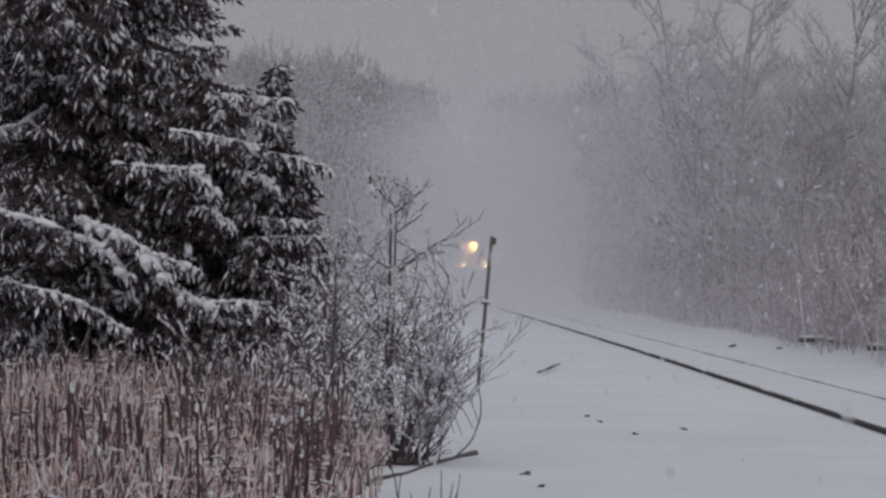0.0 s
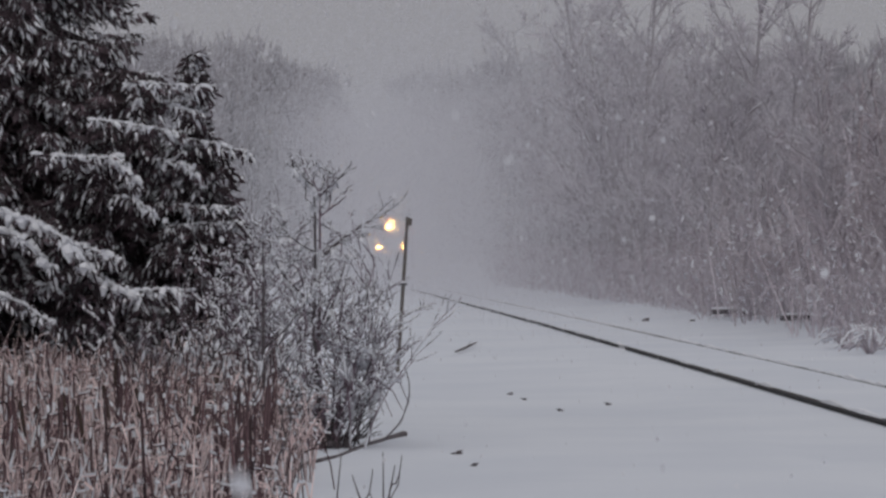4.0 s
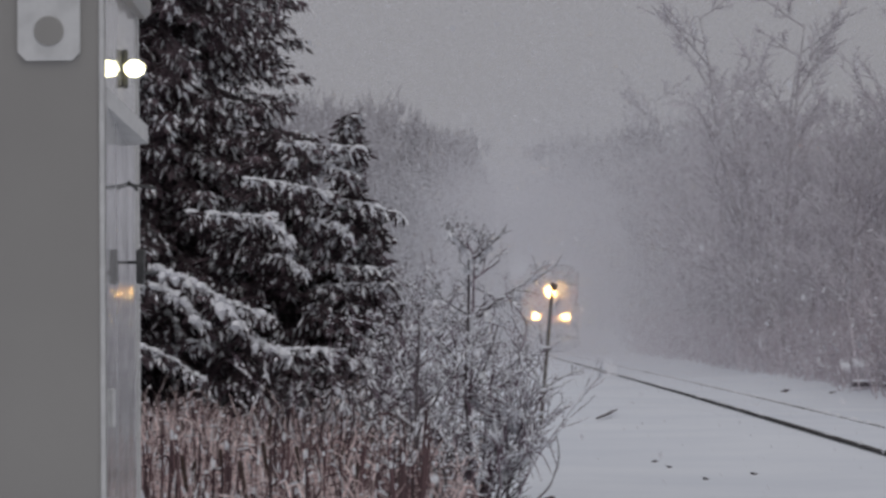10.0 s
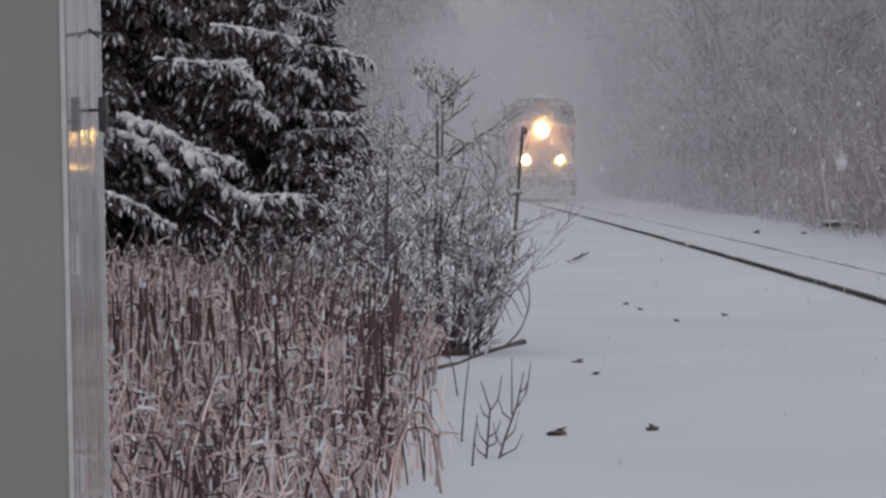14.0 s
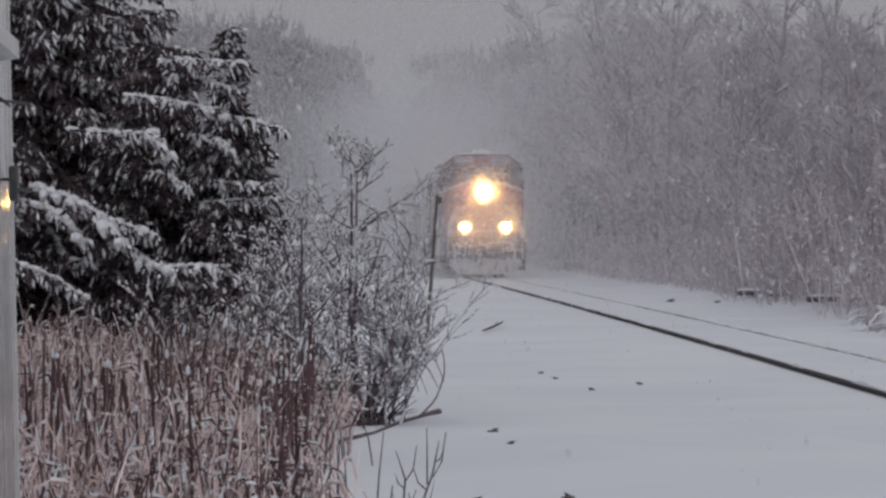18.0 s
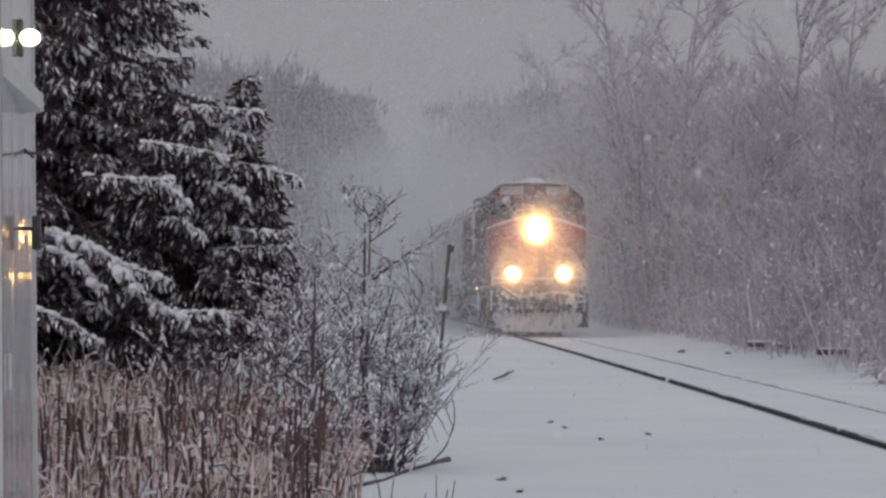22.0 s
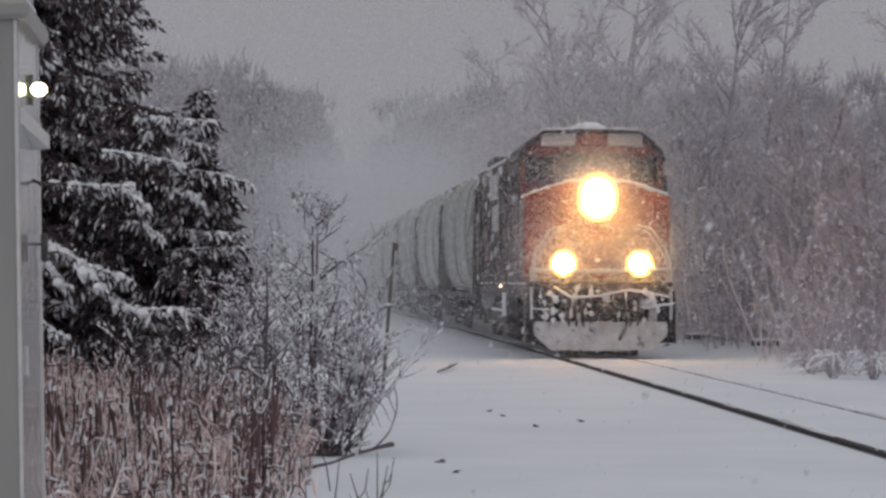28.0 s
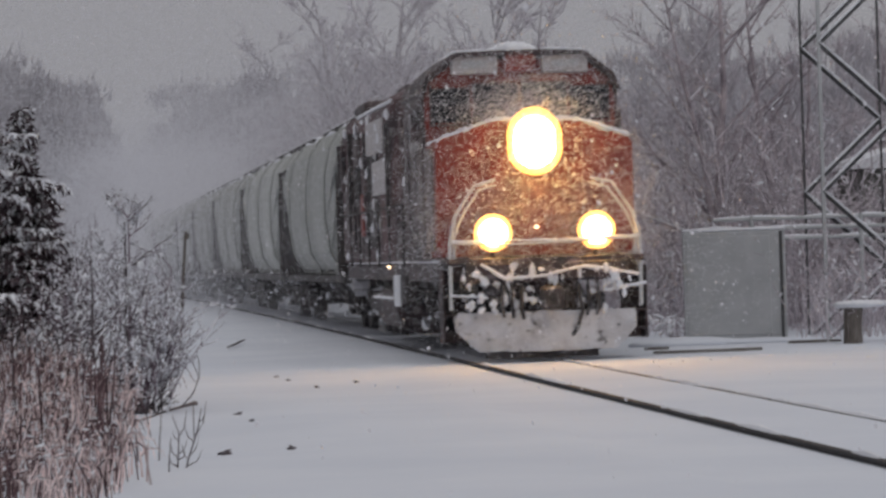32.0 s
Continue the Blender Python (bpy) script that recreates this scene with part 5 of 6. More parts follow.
        b.lump((x, 1.01, z), (U(.01, .04), .02, U(.01, .04)), 3, 5, 0.3)
    part("front_snow", b, FLUFF, loco, "snow caked on the front end")["kind"] = "stuff"
    plough = Build()
    out = [(-1.05, 0.10), (-1.38, 0.42), (-1.40, 0.68), (1.40, 0.68), (1.38, 0.42), (1.05, 0.10)]
    plough.v = [(x, 0.02 + 0.25 * abs(x) / 1.4 + 0.10 * (z > 0.5), z) for x, z in out] + [(0, -0.15, 0.10), (0, 0.0, 0.70)]
    plough.f = [(0, 1, 2, 7, 6), (3, 4, 5, 6, 7)]
    plough.v += [(x, y + 0.1, z) for x, y, z in plough.v]
    plough.f += [tuple(i + 8 for i in f)[::-1] for f in plough.f] + [(2, 7, 15, 10), (7, 3, 11, 15), (0, 6, 14, 8), (6, 5, 13, 14)]
    part("snow_plough", plough, CAKED, loco, "plough blade caked with snow")
    b = Build()
    for j in range(9):
        for i in range(33):
            x, z = -1.36 + 2.72 * i / 32, 0.11 + 0.59 * j / 8
            if abs(x) > 1.05 + 0.33 * (z - 0.1) / 0.32:
                x = math.copysign(min(abs(x), 1.05 + 0.33 * (z - 0.1) / 0.32), x)
            deep = 0.035 * noise.noise(Vector((x * 2.6, z * 4, 1.7))) + 0.02 * noise.noise(Vector((x * 8, z * 9, 4.2)))
            b.v.append((x, 0.25 * abs(x) / 1.4 - 0.15 * (1 - abs(x) / 1.4) + 0.10 * (z - 0.1) - 0.03 - deep, z + 0.03 * noise.noise(Vector((x * 5, j, 0)))))
    b.f = [(33 * j + i, 33 * j + i + 1, 33 * j + i + 34, 33 * j + i + 33) for j in range(8) for i in range(32)]
    part("plough_snow", b, CAKED, loco, "packed snow on the plough", smooth=True)["kind"] = "stuff"
    b = Build().box((0, -0.15, 0.88), (0.26, 0.5, 0.30), cut=0.05).box((0, -0.38, 0.90), (0.36, 0.14, 0.36), cut=0.05)
    b.tube([(0.45, 0.0, 1.1), (0.50, -0.1, 0.7), (0.42, -0.1, 0.45), (0.3, 0, 0.25)], 0.03, 6).tube([(-0.4, 0.0, 1.1), (-0.43, -0.1, 0.75), (-0.38, 0, 0.6)], 0.03, 6)
    for x in (-0.7, -0.55, 0.6, 0.75):
        b.tube([(x, 0.02, 1.15), (x * 1.02, -0.06, 0.8), (x * 0.97, 0.0, 0.62)], 0.025, 6)
    part("coupler", b, UNDER, loco, "coupler with brake hoses")
    for s in (-1, 1):
        b = Build()
        for k in range(4):
            b.box((s * 1.38, 0.55, 0.40 + 0.27 * k), (0.34, 0.42, 0.03))
        b.box((s * 1.55, 0.55, 0.80), (0.03, 0.46, 1.10), cut=0.01)
        b.box((s * 1.40, 0.78, 0.80), (0.34, 0.03, 1.10))
        part("step_well", b, BLACK, loco, "black steps")
    # body
    body = Build()
    sect = [(-1.52, 1.5), (-1.52, 3.95), (-1.40, 4.25), (-0.95, 4.50), (0.95, 4.50), (1.40, 4.25), (1.52, 3.95), (1.52, 1.5)]
    slim = [(-1.42, 1.5), (-1.25, 2.6), (-1.05, 4.25), (-0.85, 4.45), (0.85, 4.45), (1.05, 4.25), (1.25, 2.6), (1.42, 1.5)]
    n = len(sect)
    rows = [(5.2, slim), (7.4, slim), (8.6, sect), (20.6, sect)]
    for y, s in rows:
        body.v += [(x, y, z) for x, z in s]
    for j in range(3):
        body.f += [(j * n + i, j * n + (i + 1) % n, (j + 1) * n + (i + 1) % n, (j + 1) * n + i) for i in range(n)]
    body.f += [tuple(range(n)), tuple(range(3 * n, 4 * n))[::-1]]
    part("engine_hood", body, COWL, loco, "dark red cowl body streaked with snow")
    for y0, y1, z0, z1 in ((9.3, 13.2, 3.48, 4.02), (8.6, 11.8, 2.72, 3.34)):
        for s in (-1, 1):
            b = Build().box((s * 1.545, (y0 + y1) / 2, (z0 + z1) / 2), (0.05, y1 - y0, z1 - z0), None, 0.02)
            part("side_panel", b, WHITEP, loco, "pale snow-dusted panel on the cowl side")
    for s in (-1, 1):
        part("nose_side", Build().box((s * 1.54, 1.85, 2.45), (0.04, 1.0, 1.6), cut=0.012), GRIME, loco, "grimy grey panel beside the nose")
        part("cab_corner", Build().box((s * 1.57, 2.75, 2.5), (0.03, 0.5, 1.9), cut=0.01), GRIME, loco, "grimy grey cab corner")
    for s in (-1, 1):
        b = Build()
        for k in range(14):
            b.box((s * 1.535, 10.9 + 0.2 * k, 3.3), (0.03, 0.10, 1.2))
        for k in range(6):
            b.box((s * 1.54, 15.4 + 0.26 * k, 3.3), (0.03, 0.16, 1.3))
        b.box((s * 1.53, 12.4, 2.2), (0.03, 3.0, 0.9), cut=0.01)
        part("grille", b, UNDER, loco, "dark louvred grille")
    for s in (-1, 1):
        part("cab_door", Build().box((s * 1.57, 4.8, 2.75), (0.03, 0.6, 1.9), cut=0.01), BLACK, loco, "black cab door")
        w = part("side_window", Build().box((s * 1.575, 3.5, 3.55), (0.03, 1.3, 0.62), cut=0.02), GLASS, loco)
        f = Build()
        for z in (3.22, 3.88):
            f.box((s * 1.58, 3.5, z), (0.04, 1.4, 0.05))
        part("frame", f, BLACK, w)
    part("radiator", Build().box((0, 19.0, 4.42), (2.5, 3.0, 0.24), cut=0.08), BLACK, loco, "black flared roof radiator")
    part("roof_vent", Build().box((0, 14.5, 4.55), (1.5, 2.0, 0.2), cut=0.04), BLACK, loco)
    part("exhaust", Build().box((0, 10, 4.53), (0.8, 1.2, 0.25), cut=0.05), BLACK, loco)
    b = Build()
    for y0, y1 in ((5.6, 8.4), (11, 13.2), (15.8, 17.3)):
        b.box((0, (y0 + y1) / 2, 4.49), (1.6, y1 - y0, 0.06), cut=0.02)
    ridge_snow(b, [(-1.42, 8.7, 4.24), (-1.42, 17.2, 4.24)], 0.03)
    part("hood_snow", b, FLUFF, loco)
    b = Build().box((0, 10.6, 1.32), (2.9, 20.3, 0.30), cut=0.03).box((0, 10.6, 1.10), (1.2, 19.0, 0.3))
    part("frame", b, BLACK, loco, "black main frame")
    tank = Build().prism([(-1.35, 1.0), (-1.48, 0.8), (-1.35, 0.35), (-1.0, 0.22), (1.0, 0.22), (1.35, 0.35), (1.48, 0.8), (1.35, 1.0)], 1, 8.4, 13.0)
    part("fuel_tank", tank, BLACK, loco, "black fuel tank")
    b = Build()
    b.box((-1.50, 7.6, 1.0), (0.05, 0.9, 0.55), cut=0.02)
    ridge_snow(b, [(-1.5, 8.4, 0.86), (-1.5, 13.0, 0.86)], 0.03)
    ridge_snow(b, [(-1.46, 0.9, 1.49), (-1.46, 20.2, 1.49)], 0.022)
    for _ in range(40):
        b.lump((-1.08, U(1.2, 20), U(0.35, 1.0)), (0.05, U(.05, .18), U(.04, .10)), 3, 6, 0.3)
    part("side_snow", b, FLUFF, loco, "snow caught along the running gear")
    for s in (-1, 1):
        rail = Build().tube([(s * 1.60, 5.4, 2.45), (s * 1.60, 20.2, 2.45)], 0.02, 5)
        for y in (5.4, 7.8, 10.2, 12.6, 15.0, 17.4, 20.2):
            rail.tube([(s * 1.60, y, 1.42), (s * 1.60, y, 2.45)], 0.02, 5)
        part("side_handrail", rail, UNDER, loco, "thin dark side handrail")
        for y0 in (5.5, 6.9, 13.3, 14.6, 16.0):
            part("access_door", Build().box((s * (1.535 if y0 > 8 else 1.40), y0 + 0.55, 2.15), (0.04, 1.1, 1.15), None if y0 > 8 else pose(0, 0, 0, 0, -s * 8, 0), 0.012), BLACK, loco)
        tank = Build().tube([(s * 1.25, 13.3, 0.75), (s * 1.25, 15.0, 0.75)], 0.2, 12)
        part("air_tank", tank, UNDER, loco)
        part("battery_box", Build().box((s * 1.38, 6.9, 1.02), (0.22, 1.3, 0.5), cut=0.03), UNDER, loco)
        guard = Build()
        for k in range(7):
            a0, a1 = radians(15 + 20 * k), radians(35 + 20 * k)
            guard.box((s * 1.20, 20.9 - 0.55 * math.cos((a0 + a1) / 2), 0.62 + 0.62 * math.sin((a0 + a1) / 2)), (0.3, 0.05, 0.22), pose(0, 0, 0, 90 - math.degrees((a0 + a1) / 2), 0, 0))
        part("rear_guard", guard, CAKED, loco, "snow-plastered rear guard")
    for s in (-1, 1):
        part("mirror", Build().box((s * 1.62, 2.9, 3.6), (0.14, 0.22, 0.42), cut=0.02), BLACK, loco)
    horn = Build().tube([(0.6, 6.6, 4.40), (0.6, 6.6, 4.58), (0.6, 6.2, 4.60)], [0.03, 0.04, 0.08], 8).tube([(0.75, 6.6, 4.50), (0.75, 6.3, 4.52)], [0.03, 0.06], 8)
    part("horn", horn, BLACK, loco)
    part("side_marker", Build().box((-1.50, 9.2, 1.42), (0.06, 0.06, 0.05)), MARKER, loco)
    wheels = truck(loco, 4.0, (-1.75, 0.0, 1.75), 1.75, 0.52) + truck(loco, 17.2, (-1.75, 0.0, 1.75), 1.75, 0.52)
    for y, z, w, h, d, m in ((5.6, 3.5, 0.25, 0.9, 0.10, GRIME), (6.3, 2.5, 0.5, 0.7, 0.08, BLACK), (7.2, 3.7, 0.35, 0.5, 0.12, BLACK), (7.6, 2.0, 0.3, 0.5, 0.10, RED), (8.3, 3.0, 0.15, 1.8, 0.06, UNDER), (13.6, 3.2, 0.3, 1.4, 0.08, BLACK),
                             (14.4, 2.4, 0.6, 0.8, 0.06, RED), (15.6, 3.6, 0.5, 0.5, 0.10, GRIME), (16.6, 2.2, 0.4, 0.9, 0.08, BLACK), (17.6, 3.2, 0.2, 1.6, 0.10, UNDER), (18.6, 2.6, 0.6, 1.0, 0.06, GRIME), (19.6, 3.4, 0.3, 0.9, 0.12, BLACK)):
        part("side_fitting", Build().box((-(1.36 if y < 8 else 1.56), y, z), (d, w, h), cut=0.015), m, loco)
    b = Build()
    for _ in range(46):
        y = U(5.4, 20.2)
        b.lump((-(1.33 if y < 8 else 1.55), y, U(1.55, 4.1)), (0.04, U(.04, .22), U(.03, .12)), 3, 6, 0.35)
    part("clinging_snow", b, FLUFF, loco, "snow clinging to the cowl")["kind"] = "stuff"
    part("pilot_foot", Build().box((-0.1, 0.16, 0.055), (1.7, 0.2, 0.11), cut=0.01), UNDER, loco, "black bar under the plough")

    def closer(y):
        return y if y < 8 else 8 + (y - 8) * 0.78

    def taller(z):
        return z if z < 3.68 else 3.68 + (z - 3.68) * 1.2

    for piece in loco.children:
        if piece in wheels:
            piece.matrix_basis.translation.y = closer(piece.matrix_basis.translation.y)
            continue
        for mesh in (piece.data, *(sub.data for sub in piece.children)):
            for v in mesh.vertices:
                v.co.y, v.co.z = closer(v.co.y), taller(v.co.z)
    return loco, wheels


def make_hopper(first):
    car = thing("hopper_car", "grey covered hopper car streaked with snow and grime", "freight car", "hopper cars of the train")
    side = [(-1.18, 1.25), (-1.45, 1.75), (-1.55, 2.5), (-1.54, 3.4), (-1.42, 4.05), (-1.15, 4.42), (-0.6, 4.62), (0, 4.68)]
    sect = side + [(-x, z) for x, z in side[-2::-1]]
    n = len(sect)
    body = Build()
    ends = [(0.8, 0.25, 3.55), (3.3, 0.0, 1.25), (14.3, 0.0, 1.25), (16.8, 0.25, 3.55)]
    for y, pinch, low in ends:
        body.v += [(x, y, max(z, low)) for x, z in sect]
    for j in range(3):
        body.f += [(j * n + i, j * n + (i + 1) % n, (j + 1) * n + (i + 1) % n, (j + 1) * n + i) for i in range(n)]
    body.f += [tuple(range(n)), tuple(range(3 * n, 4 * n))[::-1]]
    part("tank_body", body, HOPPER, car, "rounded grey hopper body")
    # dark wedges put in for the shade of the end recesses
    for y, far in ((1.6, 2.9), (15.9, 14.7)):
        part("slope_sheet", Build().prism([(y, 1.3), (far, 1.3), (y, 2.7)], 0, -1.30, 1.30), UNDER, car, "dark fill for the shade under the sloping floor")
    for y in (3.3, 8.8, 14.3):
        ribs = Build()
        for i in range(n - 1):
            (x0, z0), (x1, z1) = sect[i], sect[i + 1]
            k = 1.02
            ribs.tube([(x0 * k, y, z0 + 0.01), (x1 * k, y, z1 + 0.01)], 0.024, 4)
        part("rib", ribs, HOPPER, car)
    for y in (0.55, 17.05):
        b = Build()
        for x in (-1.45, 1.45):
            b.box((x, y, 2.6), (0.10, 0.12, 2.6))
            b.box((x, y + (0.7 if y < 5 else -0.7), 2.5), (0.08, 0.08, 2.4))
        b.box((0, y, 1.25), (3.0, 0.9, 0.18), cut=0.02).box((0, y, 3.9), (3.0, 0.08, 0.12))
        for k in range(6):
            b.box((-1.47, y + (0.35 if y < 5 else -0.35), 1.5 + 0.38 * k), (0.03, 0.6, 0.03))
        part("end_frame", b, UNDER, car, "dark end frame with ladder")
    for k in range(5):
        b = Build().prism([(-1.25, 1.35), (-0.4, 0.55), (0.4, 0.55), (1.25, 1.35)], 1, 2.7 + 2.6 * k, 4.3 + 2.6 * k)
        part("discharge_chute", b, UNDER, car)
    b = Build().box((0, 8.8, 1.15), (2.9, 17.2, 0.16), cut=0.02)
    part("side_sill", b, UNDER, car)
    b = Build().box((0, 8.8, 4.76), (0.8, 16.4, 0.05))
    for k in range(10):
        b.box((0, 1.9 + 1.52 * k, 4.82), (1.0, 0.9, 0.12), cut=0.03)
    part("roof_hatches", b, UNDER, car, "roof walk with hatches")
    b = Build()
    b.box((0, 8.8, 4.89), (0.9, 15.6, 0.05), cut=0.02)
    for y in (2.5, 6.5, 10.0, 13.5):
        b.tube([(-1.0, y, 4.49), (-0.98, y + 1.4, 4.53), (-1.0, y + 2.6, 4.49)], [0.03, 0.06, 0.03], 6)
    for _ in range(20):
        b.lump((-1.03, U(0.8, 16.8), U(0.35, 1.1)), (0.06, U(.05, .2), U(.04, .1)), 3, 6, 0.3)
    part("snow_load", b, FLUFF, car, "snow on the roof walk")
    part("couplers", Build().box((0, 0.1, 0.9), (0.3, 0.9, 0.3), cut=0.04).box((0, 17.5, 0.9), (0.3, 0.9, 0.3), cut=0.04), UNDER, car)
    wheels = truck(car, 2.1, (-0.88, 0.88), 0.88, 0.46) + truck(car, 15.5, (-0.88, 0.88), 0.88, 0.46)
    return car, wheels


LOCO, LOCO_WHEELS = make_locomotive()
CAR, CAR_WHEELS = make_hopper(True)
CARS = [(CAR, 18.7)]
for k in range(1, 8):
    CARS.append((copy_thing(CAR, pose(0, 0, 0)), 18.7 + 18.3 * k))
CARS[1][0]["label"] = "light grey covered hopper car streaked with snow"


# ---- equipment shed ----
def make_shed():
    shed = thing("equipment_shed", "grey sheet-metal shed with a glossy white side and a lit lamp", "shed", at=pose(-0.887, 8.71, 0, 0, -1.0, 1.5))
    # local: the glossy side is x = 0, y goes away from the front
    part("front_wall", Build().box((-1.05, 0.02, 1.39), (2.1, 0.04, 2.56), cut=0.004), PANEL, shed, "plain grey painted front")
    ripple = Build()
    for k in range(97):
        y = 0.042 + 1.336 * k / 96
        x = 0.0006 * math.sin(2 * math.pi * y / 0.42) + 0.0002 * math.sin(2 * math.pi * y / 0.15)
        ripple.v += [(x, y, 0.11), (x, y, 2.67), (x, y, 2.67), (-0.04, y, 2.67), (-0.04, y, 0.11), (x, y, 0.11)]
    for k in range(96):
        # the face has vertices of its own, so that its shading stays upright
        ripple.f += [(6 * k + i, 6 * k + i + 1, 6 * k + 7 + i, 6 * k + 6 + i) for i in (0, 2, 3, 4)]
    side = part("side_wall", ripple, GLOSS, shed, "glossy rippled white side")
    for poly in side.data.polygons:
        poly.use_smooth = abs(poly.normal.x) > 0.9
    part("back_wall", Build().box((-1.05, 1.40, 1.39), (2.1, 0.04, 2.56)), PANEL, shed)
    part("far_wall", Build().box((-2.08, 0.71, 1.39), (0.04, 1.33, 2.56)), PANEL, shed)
    part("roof", Build().box((-1.05, 0.71, 2.71), (2.2, 1.5, 0.08), cut=0.02), PANEL, shed)
    part("roof_snow", Build().box((-1.05, 0.71, 2.81), (2.1, 1.4, 0.12), cut=0.05), FLUFF, shed)
    part("floor_skid", Build().box((-1.05, 0.71, 0.05), (2.0, 1.3, 0.12)), DARK, shed)
    part("corner_trim", Build().box((-0.008, -0.004, 1.39), (0.016, 0.008, 2.56), cut=0.003), PLATE, shed, "white corner trim")
    part("far_trim", Build().box((0.003, 1.39, 1.39), (0.010, 0.03, 2.56), cut=0.003), PLATE, shed)
    b = Build()
    cx, cz, w = -0.172, 2.485, 0.098
    b.prism([(cx - w, cz + 0.14), (cx - w, cz - 0.06), (cx - w + 0.026, cz - 0.086), (cx + w - 0.026, cz - 0.086), (cx + w, cz - 0.06), (cx + w, cz + 0.14)], 1, -0.016, -0.001)
    pl = part("lock_plate", b, PLATE, shed, "white plate with clipped corners and a round hole")
    part("hole", Build().disc((cx, -0.018, cz + 0.007), 0.046, 1, 28, 0.005), PANEL, pl, "round grey hole")
    lamp = part("lamp", Build().box((0.010, 0.72, 2.43), (0.020, 0.03, 0.13), cut=0.004), DARK, shed, "small dark lamp bracket")
    part("lens", Build().lump((0.044, 0.70, 2.43), (0.036, 0.030, 0.030), 8, 12, 0.0), FLOOD, lamp, "glowing yellow-white lamp", True)
    visor = Build().add([(0.0, 0.10, 2.325), (0.0, 0.10, 2.262), (0.078, 0.86, 2.245), (0.078, 0.86, 2.185), (0.0, 1.0, 2.245), (0.0, 1.0, 2.185)],
                        [(0, 1, 3, 2), (0, 2, 4), (1, 5, 3), (2, 3, 5, 4), (0, 4, 5, 1)])
    part("visor", visor, PLATE, shed, "white slanted bracket")
    part("hook", Build().tube([(0.0, 0.98, 2.05), (0.05, 1.0, 2.045), (0.09, 1.03, 2.04)], 0.006, 6).tube([(0.0, 0.98, 2.06), (0.035, 0.94, 2.03)], 0.005, 6), DARK, shed)
    hasp = part("hasp_box", Build().box((0.046, 0.92, 1.765), (0.028, 0.08, 0.12), cut=0.006).tube([(-0.004, 0.93, 1.78), (0.04, 0.93, 1.78)], 0.006, 6), DARK, shed, "dark latch box on a stem")
    part("cover", Build().box((0.047, 0.876, 1.77), (0.022, 0.006, 0.085), cut=0.002), DARK, hasp, "dark front of the latch")
    part("handle", Build().tube([(0.05, 0.875, 1.745), (0.07, 0.89, 1.742), (0.105, 0.93, 1.745)], 0.006, 6), DARK, hasp)
    for z in (0.6, 1.3):
        part("hinge", Build().box((0.006, 0.2, z), (0.012, 0.05, 0.12), cut=0.003), PLATE, shed)
    # a low shed, drawn 15 percent larger than it is above its skid
    for ob in shed.children_recursive:
        for v in ob.data.vertices:
            v.co.x, v.co.y = 0.85 * v.co.x, 0.85 * v.co.y
            v.co.z = 0.85 * v.co.z + 0.236 if v.co.z > 0.3 else v.co.z


make_shed()


